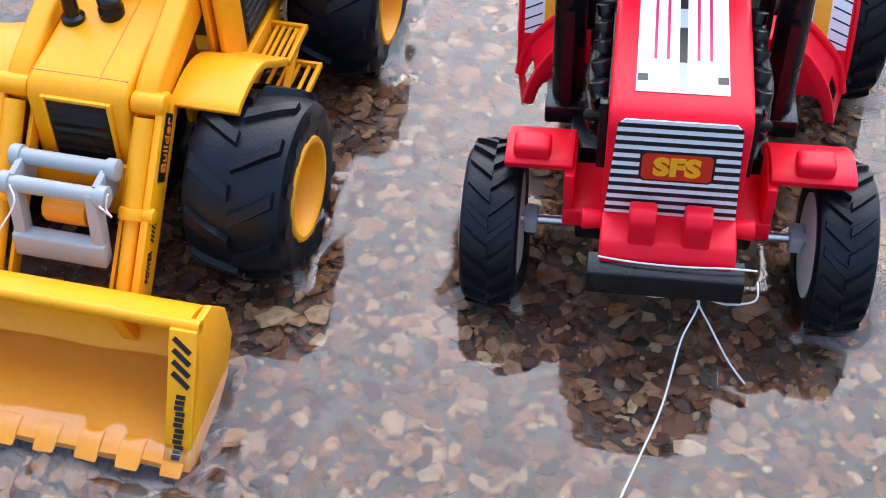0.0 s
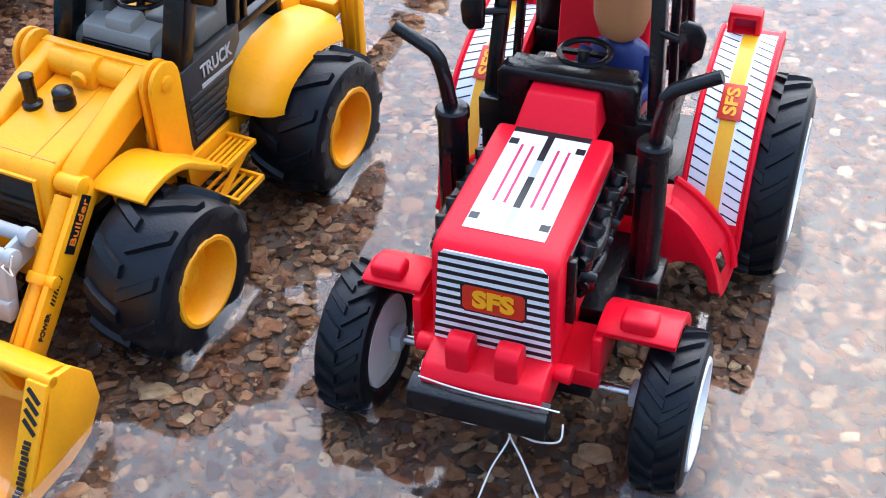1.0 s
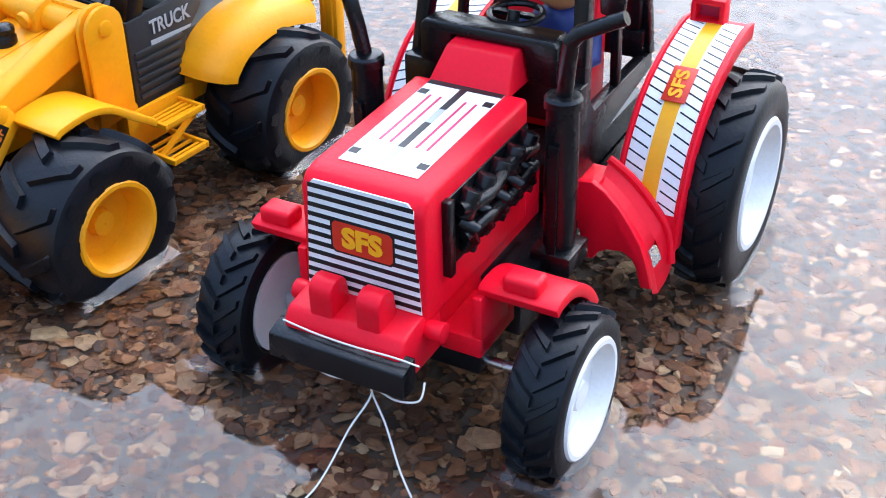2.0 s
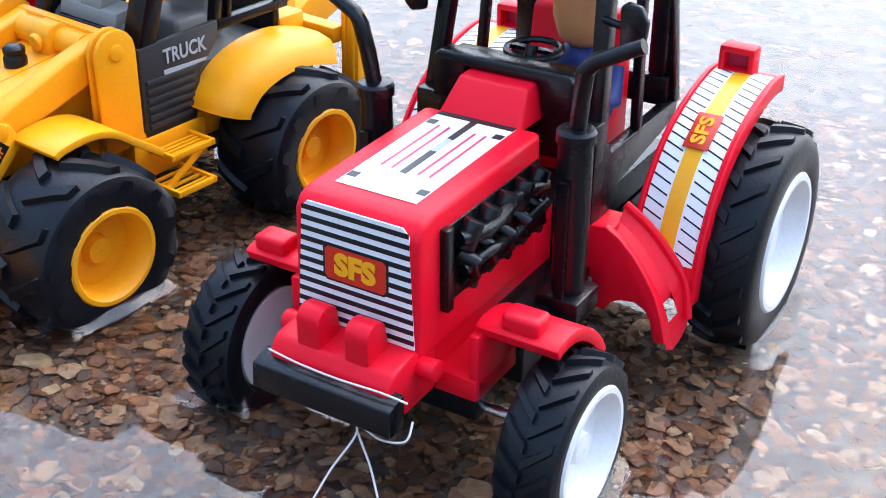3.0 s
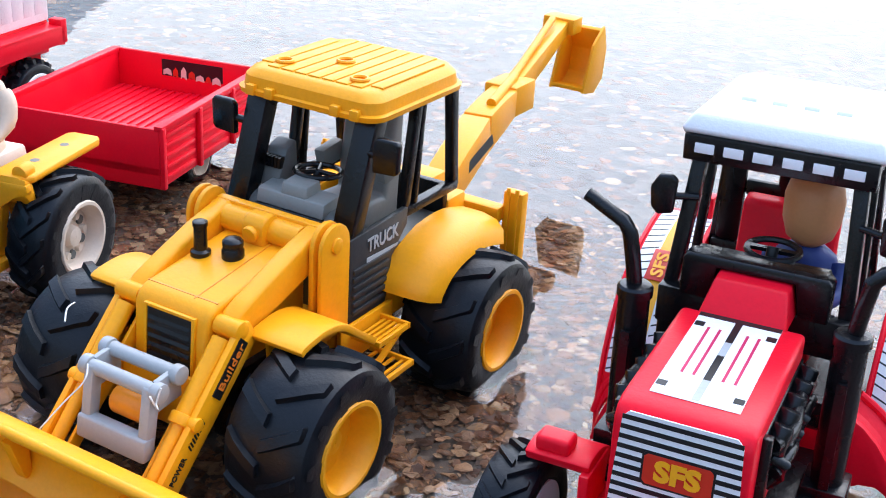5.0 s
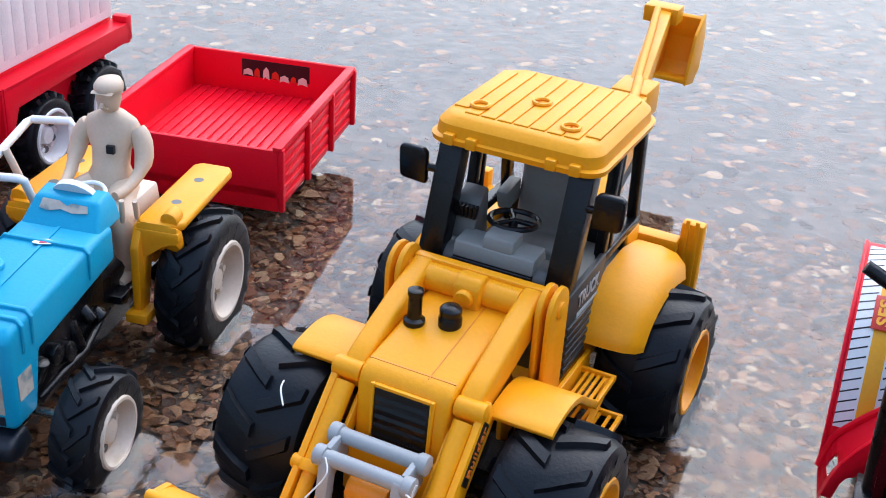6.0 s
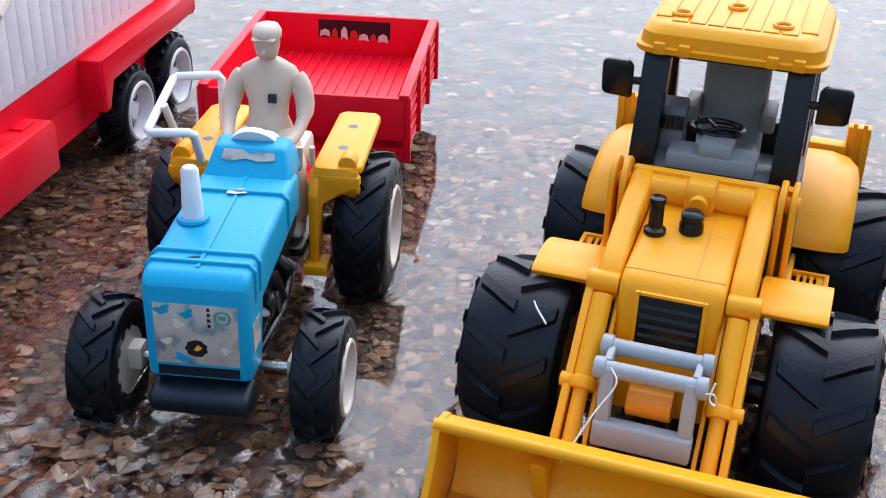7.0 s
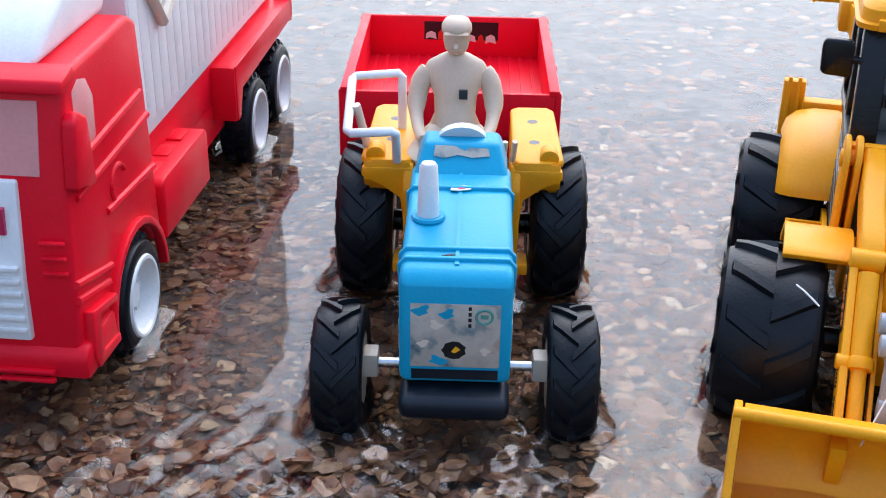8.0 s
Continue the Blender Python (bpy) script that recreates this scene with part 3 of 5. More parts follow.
    def beam(name, a, b, w, h0, h1, mat=YELLOW, up=0.0):
        d = (b - a).normalized()
        sx = Vector((d.y, -d.x, 0)).normalized()
        uz = sx.cross(d)
        row = lambda p, h: [p + sx * w + uz * h, p - sx * w + uz * h, p - sx * w - uz * h, p + sx * w - uz * h]
        return part(name, loft([row(a + uz * up, h0), row((a + b) / 2 + uz * up, (h0 + h1) * 0.55), row(b + uz * up, h1)]), mat, t, bevel=0.07)
    bo = beam("boom", line[0], line[1], 0.58, 0.6, 0.75)
    beam("boom_upper", line[1], line[2], 0.58, 0.75, 0.5)
    for sx in (-1, 1):
        part("boom_sticker", prism([(-1.6, -0.22), (1.6, -0.22), (1.6, 0.22), (-1.6, 0.22)], -0.01, 0.015, "z"), S_BLACK, bo, at=Matrix.Translation((line[0] * 0.45 + line[1] * 0.55 + Vector((sx * 0.6, sx * 0.1, 0.05))) * CM) @ pose(0, 0, 0, 90, 0, 90 * sx) @ pose(0, 0, 0, 0, 0, 21 * sx))
    part("elbow", box(-0.75, 0.75, -0.9, 0.9, -0.7, 0.6), YELLOW, t, bevel=0.1, at=Matrix.Translation(line[2] * CM))
    part("elbow_ram", rod(line[1] + Vector((0, 1, 0.9)), line[2] + Vector((0, 0.3, 0.7)), 0.2), YELLOW, t)
    beam("dipper", line[2], line[3], 0.36, 0.5, 0.34)
    part("dipper_ram", rod(line[2] + Vector((0, 0, 0.6)), line[3] + Vector((0, -1.2, 0.5)), 0.16), YELLOW, t)
    part("dipper_head", box(-0.85, 0.75, -0.5, 0.5, -0.35, 0.4), YELLOW, t, bevel=0.08, at=Matrix.Translation(line[3] * CM))
    bkm = Matrix.Translation(line[4] * CM)
    bk = [(-1.0, -1.5), (0.2, -1.75), (1.0, -1.2), (1.15, 0.2), (0.7, 1.25), (0.5, 1.15), (0.9, 0.1), (0.75, -1.05), (0.1, -1.5), (-1.0, -1.3)]
    b = part("backhoe_bucket", prism(bk, -0.8, 0.8), YELLOW, t, "yellow digging bucket on the backhoe", bevel=0.03, at=bkm)
    sidep = [(-1.05, -1.55), (0.2, -1.8), (1.05, -1.25), (1.2, 0.2), (0.75, 1.35), (-0.3, 0.6)]
    for x in (-0.83, 0.83):
        part("bucket_cheek", prism(sidep, x - 0.07, x + 0.07), YELLOW, b, bevel=0.02)
    # winch frame between the arms
    up = [(-5.85, 4.0), (-5.45, 4.0), (-5.8, 2.1), (-6.2, 2.1)]
    f = part("winch_frame", prism(up, -1.2, -0.85), GREY, t, "grey plastic winch frame with two rollers", bevel=0.08)
    part("winch_upright", prism(up, 0.85, 1.2), GREY, f, bevel=0.08)
    part("winch_bar", prism([(-6.3, 1.95), (-6.2, 2.6), (-5.8, 2.6), (-5.85, 1.95)], -1.23, 1.23), GREY, f, bevel=0.07)
    part("winch_cheek", prism([(-5.6, 3.2), (-5.6, 4.1), (-4.7, 4.2), (-4.7, 3.3)], -1.18, -1.0), GREY, f, bevel=0.04)
    part("winch_cheek", prism([(-5.6, 3.2), (-5.6, 4.1), (-4.7, 4.2), (-4.7, 3.3)], 1.0, 1.18), GREY, f, bevel=0.04)
    for y, z in ((-4.9, 4.05), (-5.65, 3.85)):
        part("roller", rod((-1.25, y, z), (1.25, y, z), 0.21, seg=20), GREY, f)
        for x in (-1.25, 1.25):
            part("roller_end", rod((x - 0.15, y, z), (x + 0.15, y, z), 0.28, seg=20), GREY, f, bevel=0.05)
    part("spool", rod((-0.55, -5.3, 2.9), (0.6, -5.3, 2.9), 0.42, seg=24), ORANGE, t, "orange winch spool", bevel=0.06)
    part("front_panel", prism([(-4.5, 2.0), (-4.35, 3.6), (-4.2, 3.6), (-4.2, 2.0)], -1.3, 1.3), YELLOW, t, bevel=0.05)
    # loader bucket: curved shell, cheeks, teeth, warning stripes
    inner = curve_points([(-8.35, 3.0), (-7.75, 2.75), (-7.25, 2.1), (-7.2, 1.3), (-7.7, 0.6), (-8.6, 0.32), (-10.25, 0.2)], 5)
    outer = [(p.x + dx, p.y + dz) for p, (dx, dz) in zip(inner[::-1], [(0, -0.2)] * 8 + [(0.12, -0.16)] * 8 + [(0.18, 0.0)] * 7 + [(0.1, 0.17)] * 8)]
    shell = part("loader_bucket", prism([tuple(p) for p in inner] + outer, -4.35, 4.35), YELLOW, t, "wide yellow loader bucket with teeth", smooth=35)
    cheek = [(-8.4, 3.15), (-7.6, 2.95), (-7.0, 2.2), (-6.95, 1.2), (-7.6, 0.4), (-8.6, 0.1), (-10.3, 0.08), (-9.6, 0.9), (-8.75, 2.2)]
    for x0, x1 in ((-4.6, -4.4), (4.4, 4.6)):
        part("cheek", prism(cheek, x0, x1), YELLOW, shell, bevel=0.05)
    part("top_lip", rod((-4.6, -8.3, 3.02), (4.6, -8.3, 3.02), 0.16, seg=12), YELLOW, shell)
    part("side_flange", prism([(-8.55, 3.1), (-10.3, 0.1), (-10.2, 0.08), (-8.4, 3.05)], 3.95, 4.6), YELLOW, shell, bevel=0.02)
    part("hinge", prism([(-7.9, 2.2), (-7.3, 2.2), (-7.25, 1.0), (-7.5, 0.9)], -2.3, -1.9), YELLOW, shell, bevel=0.05)
    part("hinge", prism([(-7.9, 2.2), (-7.3, 2.2), (-7.25, 1.0), (-7.5, 0.9)], 1.9, 2.3), YELLOW, shell, bevel=0.05)
    for k in range(9):
        x = -4.2 + 1.05 * k
        part("tooth", prism([(-10.55, 0.12), (-10.0, 0.36), (-9.8, 0.3), (-9.8, 0.06)], x - 0.28, x + 0.28), YELLOW, shell, bevel=0.04)
    slope = math.degrees(math.atan2(3.0, 1.8))
    for k in range(4):
        d = 0.35 + 0.28 * k
        y, z = -8.56 - d * 0.515, 3.1 - d * 0.857
        part("warning_stripe", box(-0.26, 0.26, -0.06, 0.06, -0.01, 0.012), S_BLACK, shell, at=cmpose(4.28, y, z, slope, 0, 0) @ pose(0, 0, 0, 0, 0, -38))
    for k in range(12):
        d = 1.6 + 0.14 * k
        y, z = -8.56 - d * 0.515, 3.1 - d * 0.857
        part("warning_print", box(-0.1, 0.12, -0.05, 0.05, -0.01, 0.012), S_BLACK, shell, at=cmpose(4.3 - 0.02 * (k % 3), y, z, slope, 0, 0))
    footprint(t, 0, -8.8, 4.6, 1.5)
    # stickers
    slope = math.degrees(math.atan2(4.0, 3.8))
    for s in (-1, 1):
        st = part("name_sticker", box(-0.85, 0.85, -0.2, 0.2, -0.01, 0.012), S_BLACK, t, "black sticker with orange lettering", at=cmpose(s * 2.215, -3.95, 4.1, 90, 0, 90 * s) @ pose(0, 0, 0, 0, 0, slope * s))
        writing("lettering", "Builder", 0.34, S_ORANGE, st, cmpose(0.05, 0, 0.022), 0.01, width=1.35)
        for k in range(8):
            part("printed_bar", box(-0.025, 0.025, -0.1, 0.1, -0.01, 0.01), S_BLACK, t, at=cmpose(s * 2.213, -5.05 - 0.075 * k, 3.02 - 0.077 * k, 90, 0, 90 * s) @ pose(0, 0, 0, 0, 0, slope * s - 20))
        writing("lettering", "POWER", 0.26, S_BLACK, t, cmpose(s * 2.213, -6.05, 2.0, 90, 0, 90 * s) @ pose(0, 0, 0, 0, 0, slope * s), width=0.8)
        writing("lettering", "TRUCK", 0.62, SILVER, t, cmpose(s * 2.445, 2.9, 5.58, 90, 0, 90 * s), width=1.7)
        part("printed_bar", prism([(-0.85, -0.12), (-0.85, 0.06), (0.85, 0.0), (0.8, -0.08)], -0.01, 0.012, "z"), SILVER, t, at=cmpose(s * 2.44, 2.9, 5.15, 90, 0, 90 * s))
    return t


digger = make_digger()
# ---- red tractor ----
def make_red_tractor():
    t = thing("toy_tractor", 5.08, 19.64, 0, -8.2, "red plastic toy tractor, black cab, one rear wheel missing", "toy tractor", roll=-1.5)
    part("gearbox", box(-1.2, 1.2, 0.6, 11.5, 2.2, 4.0), BLACK, t, bevel=0.15)
    part("axle", rod((-4.3, 1.8, 1.72), (4.3, 1.8, 1.72), 0.13), STEEL, t, "thin steel axle")
    part("axle_beam", box(-2.2, 2.2, 1.4, 2.2, 1.5, 2.6), BLACK, t, bevel=0.1)
    part("rear_axle", rod((-3.2, 10.8, 2.9), (5.0, 10.8, 2.9), 0.5), BLACK, t)
    for s in (-1, 1):
        xs = lambda a, b: (min(s * a, s * b), max(s * a, s * b))
        wheel(t, s * 4.25, 1.65, 1.66, 2.02, 1.45, 1.36, WHITE, 20, 0.14, 0.26, 0.24, dish=0.4, spin=7 * s, middle=0.0, reach=0.4, rim_label="white plastic rim")
        part("hub_block", box(*xs(3.15, 3.5), 1.5, 2.1, 1.45, 2.0), SILVER, t, bevel=0.08)
        if s > 0:
            wheel(t, s * 5.15, 10.95, 2.78, 2.95, 1.8, 1.72, WHITE, 20, 0.14, 0.34, 0.22, dish=0.5, spin=4, middle=0.0, reach=0.43, rim_label="white plastic rim")
        # front mudguard on its bracket
        guard = curve_points([(1.12, 4.22), (1.4, 4.32), (2.0, 4.28), (2.6, 4.02), (3.2, 3.52), (3.6, 2.95)], 4)
        fm = part("front_mudguard", along(guard, *xs(2.3, 4.27 if s > 0 else 3.95), -0.26, 0.06), RED, t, bevel=0.06)
        part("mudguard_leg", prism([(0.95, 2.5), (0.95, 4.1), (2.5, 4.1), (2.3, 2.5)], *xs(2.24, 2.5)), RED, fm, bevel=0.06)
        part("bracket", box(*xs(1.4, 2.5), 0.9, 2.7, 2.45, 3.0), RED, t, bevel=0.07)
        part("knob", box(*xs(2.85, 3.75), 1.2, 1.85, 4.3, 4.72), RED, fm, bevel=0.12, seg=3)
        part("axle_pin", rod((s * 1.4, 0.15, 3.55), (s * 2.0, 0.15, 3.55), 0.2, 0.26), RED, t, bevel=0.05)
        # engine side
        e = part("engine", box(*xs(1.3, 1.62), 0.95, 5.2, 4.55, 6.4), BLACK, t, "black moulded engine side", bevel=0.06)
        part("engine_edge", box(*xs(1.55, 1.78), 0.9, 1.15, 4.5, 6.45), BLACK, e, bevel=0.03)
        for k in range(5):
            y = 1.6 + 0.75 * k
            part("cylinder", rod((s * 1.72, y, 5.75), (s * 1.85, y + 0.25, 6.35), 0.27, 0.24, 12), BLACK, e, bevel=0.04)
            part("manifold", tube([(s * 1.7, y - 0.1, 5.7), (s * 2.0, y, 5.5), (s * 1.9, y + 0.15, 5.1), (s * 1.65, y + 0.1, 4.85)], 0.17), BLACK, e)
            part("bolt", rod((s * 1.6, y + 0.3, 4.8 + 0.1 * (k % 2)), (s * 1.85, y + 0.3, 4.8), 0.14), BLACK, e)
        part("pipe", tube(curve_points([(s * 1.85, 1.4, 5.35), (s * 2.02, 2.3, 5.5), (s * 1.92, 3.4, 5.3), (s * 2.0, 4.8, 5.55)]), 0.15), BLACK, e)
        part("pipe", tube(curve_points([(s * 1.75, 1.4, 6.05), (s * 1.98, 2.3, 6.0), (s * 1.88, 3.6, 6.1), (s * 1.9, 4.9, 5.95)]), 0.17), BLACK, e)
        # exhaust stack
        cx = s * 2.68
        ex = part("exhaust", loft([[(cx + r * math.cos(a), 4.8 + r * math.sin(a), z) for a in [2 * math.pi * i / 22 for i in range(22)]] for r, z in ((0.4, 3.3), (0.42, 5.2), (0.4, 7.2), (0.46, 7.23), (0.46, 7.46), (0.4, 7.53), (0.22, 7.57))]), BLACK, t, "black exhaust stack with an angled tip", smooth=30)
        part("exhaust_base", box(cx - 0.55, cx + 0.55, 4.2, 5.4, 2.9, 3.45), BLACK, ex, bevel=0.06)
        part("exhaust_pipe", tube([(cx, 4.8, 7.3), (cx + s * 0.12, 4.7, 8.3), (cx + s * 0.22, 4.6, 8.95), (cx + s * 0.42, 4.65, 9.2), (cx + s * 1.45, 4.72, 9.7)], [0.2, 0.2, 0.2, 0.19, 0.17], 12), BLACK, ex)
        for y in (5.3, 4.3):
            part("exhaust_clip", box(cx - 0.12, cx + 0.12, y - 0.05, y + 0.05, 3.4, 6.4), BLACK, ex)
        # cab pillars
        for a, b, w, d in (((2.5, 6.5, 6.3), (2.2, 7.25, 10.5), 0.38, 0.45), ((2.45, 11.3, 5.8), (2.15, 10.9, 10.5), 0.35, 0.4), ((2.45, 8.9, 5.6), (2.2, 9.2, 10.5), 0.24, 0.3)):
            lo = [(s * a[0], a[1], a[2]), (s * (a[0] - w), a[1], a[2]), (s * (a[0] - w), a[1] + d, a[2]), (s * a[0], a[1] + d, a[2])]
            hi = [(s * b[0], b[1], b[2]), (s * (b[0] - w), b[1], b[2]), (s * (b[0] - w), b[1] + d, b[2]), (s * b[0], b[1] + d, b[2])]
            part("pillar", loft([lo, hi]), BLACK, t, bevel=0.05)
        part("cab_sill", prism([(6.4, 4.3), (6.4, 6.4), (7.0, 6.4), (7.4, 5.9), (11.5, 5.9), (11.5, 5.4), (8.0, 4.9), (7.6, 4.3)], *xs(2.1, 2.45)), BLACK, t, bevel=0.05)
        mi = part("mirror", prism([(s * 2.75, 8.85), (s * 2.7, 9.75), (s * 2.85, 9.9), (s * 3.2, 9.85), (s * 3.4, 9.5), (s * 3.35, 8.95), (s * 3.15, 8.75)], 6.6, 6.8, "y"), BLACK, t, "black plastic wing mirror", bevel=0.06, at=cmpose(0.32 if s < 0 else 0, 0, 0))
        part("mirror_arm", tube([(s * 2.2, 7.0, 9.3), (s * 2.8, 6.75, 9.3)], 0.1), BLACK, mi)
        # rear mudguard: long sloping plate, skirt and lamp
        path = curve_points([(7.45, 2.3), (7.66, 3.5), (8.25, 4.78), (9.3, 5.82), (10.7, 6.4), (12.0, 6.65), (12.8, 6.6)], 5)
        fen = part("rear_mudguard", along(path, *xs(3.05, 4.8), -0.18, 0.0), RED, t, "red mudguard with white, yellow and black sticker", bevel=0.05, at=cmpose(0.6 if s < 0 else 0, 0, 0))
        part("mudguard_rim", along(path, *xs(4.75, 4.87), -0.4, 0.06), RED, fen, bevel=0.03)
        part("mudguard_rim", along(path, *xs(2.98, 3.1), -0.9, 0.06), RED, fen, bevel=0.03)
        part("sticker", along(path[4:-3], *xs(3.15, 4.68), 0.002, 0.02), S_WHITE, fen)
        part("sticker_band", along(path[4:-3], *xs(3.7, 4.14), 0.012, 0.03), S_YEL, fen)
        pp = [Vector(p) for p in path[4:-3]]
        lens = np.cumsum([0] + [(b - a).length for a, b in zip(pp, pp[1:])])
        spot = lambda d: (float(np.interp(d, lens, [p.x for p in pp])), float(np.interp(d, lens, [p.y for p in pp])))
        for k in range(21):
            d = 0.05 + (lens[-1] - 0.35) * k / 20
            for x0, x1 in ((3.15, 3.65), (4.2, 4.68)):
                ends = [(s * x0, *spot(d + 0.2)), (s * x1, *spot(d)), (s * x1, *spot(d + 0.045)), (s * x0, *spot(d + 0.245))]
                low, top = [(x, y, z - 0.02) for x, y, z in ends], [(x, y - 0.0165, z + 0.025) for x, y, z in ends]
                part("sticker_line", loft([low, top]), S_BLACK, fen)
        mid = spot(lens[-1] * 0.54)
        a, b = spot(lens[-1] * 0.44), spot(lens[-1] * 0.64)
        ang = math.degrees(math.atan2(b[1] - a[1], b[0] - a[0]))
        pl = part("badge", box(-0.33, 0.33, -0.58, 0.58, 0.0, 0.03), S_RED, fen, "small red badge", bevel=0.02, at=cmpose(s * 3.92, mid[0], mid[1] + 0.03, ang, 0, 0))
        writing("lettering", "SFS", 0.5, S_YEL, pl, cmpose(0, 0, 0.042, 0, 0, 90), 0.03, width=0.9)
        lamp = part("tail_lamp", box(*xs(3.2, 3.36), 12.2, 12.75, 6.55, 7.25), RED, fen, "red tail lamp housing", bevel=0.05)
        part("lamp_side", box(*xs(4.0, 4.16), 12.2, 12.75, 6.55, 7.25), RED, lamp, bevel=0.05)
        part("lamp_top", box(*xs(3.2, 4.16), 12.2, 12.75, 7.15, 7.35), RED, lamp, bevel=0.07)
        part("lamp_back", box(*xs(3.34, 4.02), 12.6, 12.75, 6.55, 7.2), S_MAG, lamp)
        part("lamp_foot", box(*xs(3.2, 4.16), 12.2, 12.75, 6.5, 6.72), RED, lamp, bevel=0.04)
        # horned skirt in front of the rear wheel: upright front plate, hollow web with a hole, edge along the mudguard
        front = [(2.85, 4.4), (3.2, 4.2), (3.6, 3.82), (3.95, 3.35), (4.25, 2.85), (4.45, 2.3), (4.62, 1.62)]
        low = [(4.3, 1.6), (4.16, 2.15), (4.02, 2.4), (3.75, 2.55), (3.35, 2.5), (3.1, 2.35), (2.95, 2.1), (2.6, 2.1), (2.55, 2.9), (1.5, 2.95), (1.5, 4.25)]
        part("skirt_plate", prism([(s * x, z) for x, z in front + low], 6.4, 6.62, "y"), RED, fen, bevel=0.06)
        edge = curve_points([(2.9, 7.4, 4.62), (3.5, 7.5, 4.15), (4.1, 7.55, 3.5), (4.6, 7.5, 2.85), (4.82, 7.3, 2.0)], 3)
        part("skirt_ridge", tube([(s * x, y, z) for x, y, z in edge], 0.11, 8), RED, fen)
        rows, m = [], len(edge) - 1
        for i, (x, y, z) in enumerate(edge):
            q = i / m * (len(front) - 1)
            fx, fz = float(np.interp(q, range(len(front)), [p[0] for p in front])), float(np.interp(q, range(len(front)), [p[1] for p in front]))
            rows.append([(s * fx, 6.5, fz - 0.08), (s * (0.7 * fx + 0.3 * x), 6.78, 0.7 * fz + 0.3 * z - 0.32), (s * (0.35 * fx + 0.65 * x), 7.1, 0.35 * fz + 0.65 * z - 0.25), (s * x, y, z - 0.03)])
        bm = bmesh.new()
        for i in range(m):
            for j in range(3):
                if (i, j) == (m - 4, 1) or (i, j) == (m - 3, 1):
                    continue
                a, b, c, d = rows[i][j], rows[i][j + 1], rows[i + 1][j + 1], rows[i + 1][j]
                loft([[a, b, c, d], [(x, y + 0.06, z - 0.14) for x, y, z in (a, b, c, d)]], bm)
        part("skirt_web", bm, RED, fen)
        part("skirt_block", box(*xs(1.5, 2.95), 6.5, 7.6, 2.9, 4.3), RED, fen, bevel=0.1)
    part("body_side", box(-1.42, 1.42, 0.7, 6.4, 2.7, 4.7), RED, t, bevel=0.08)
    # black filler added to close the bright gap beside the gearbox
    part("dark_gap_fill", box(-2.5, 2.5, 3.0, 7.6, 1.7, 3.2), BLACK, t, bevel=0.06)
    # unseen block added to keep mirrored sky out from under the skirt
    part("unseen_housing", box(-3.0, 3.9, 8.6, 12.2, 1.9, 3.7), BLACK, t, bevel=0.2)
    # bonnet with stickers
    hood = part("bonnet", prism([(0.0, 3.6), (0.1, 6.5), (0.3, 6.78), (0.65, 6.88), (5.3, 7.0), (5.3, 3.6)], -1.57, 1.57), RED, t, bevel=0.14, seg=3)
    part("bonnet_riser", loft([[(-1.12, 5.0, 6.9), (1.12, 5.0, 6.9), (1.12, 6.5, 6.9), (-1.12, 6.5, 6.9)], [(-0.92, 5.75, 7.75), (0.92, 5.75, 7.75), (0.92, 6.5, 7.8), (-0.92, 6.5, 7.8)]]), RED, t, bevel=0.08)
    gm = lambda z: cmpose(0, 0.005 + (z - 3.6) * 0.0345, z, 90 - 2, 0, 0)
    side = lambda v: 1.5 - 0.06 * (v + 1.4)
    gs = part("grille_sticker", prism([(-side(-1.4), -1.4), (side(-1.4), -1.4), (side(1.2), 1.2), (side(1.34) - 0.14, 1.36), (0.14 - side(1.34), 1.36), (-side(1.2), 1.2)], -0.02, 0.016, "z"), S_WHITE, hood, "white sticker with black grille stripes", at=gm(5.38))
    for k in range(11):
        z = -1.3 + 0.245 * k
        part("grille_stripe", prism([(-side(z), z), (side(z), z), (side(z), z + 0.115), (-side(z), z + 0.115)], 0.012, 0.024, "z"), S_BLACK, gs)
    part("badge_edge", prism([(-0.83, -0.33), (-0.73, -0.43), (0.73, -0.43), (0.83, -0.33), (0.83, 0.33), (0.73, 0.43), (-0.73, 0.43), (-0.83, 0.33)], 0.01, 0.03, "z"), S_BLACK, gs, at=cmpose(0.03, 0.08, 0))
    bd = part("badge", prism([(-0.78, -0.3), (-0.7, -0.38), (0.7, -0.38), (0.78, -0.3), (0.78, 0.3), (0.7, 0.38), (-0.7, 0.38), (-0.78, 0.3)], 0.01, 0.035, "z"), S_RED, gs, "red badge with yellow lettering", at=cmpose(0.03, 0.08, 0))
    writing("lettering", "SFS", 0.68, S_YEL, bd, cmpose(0, -0.01, 0.048), 0.05, width=1.06)
    hm = cmpose(0, 2.9, 6.949, 1.5, 0, 0)
    hs = part("bonnet_sticker", box(-1.02, 1.02, -2.02, 2.2, 0.0, 0.016), S_WHITE, hood, "white bonnet sticker with red and black lines", at=hm)
    for y0, y1, ink in ((-1.95, -1.0, SILVER), (-1.0, 0.25, S_BLACK), (0.25, 0.95, SILVER), (0.95, 2.2, S_BLACK)):
        part("sticker_line", box(-0.09, 0.09, y0, y1, 0.012, 0.024), ink, hs)
    part("sticker_line", box(-1.02, 1.02, 2.02, 2.32, 0.012, 0.026), S_BLACK, hs)
    for x in (-0.62, -0.34, 0.34, 0.62):
        part("sticker_line", box(x - 0.035, x + 0.035, -0.9, 1.5, 0.012, 0.024), S_MAG, hs)
    for x in (-0.88, 0.88):
        for y in (-1.55, 1.6):
            part("sticker_square", box(x - 0.12, x + 0.12, y - 0.12, y + 0.12, 0.012, 0.024), S_BLACK, hs)
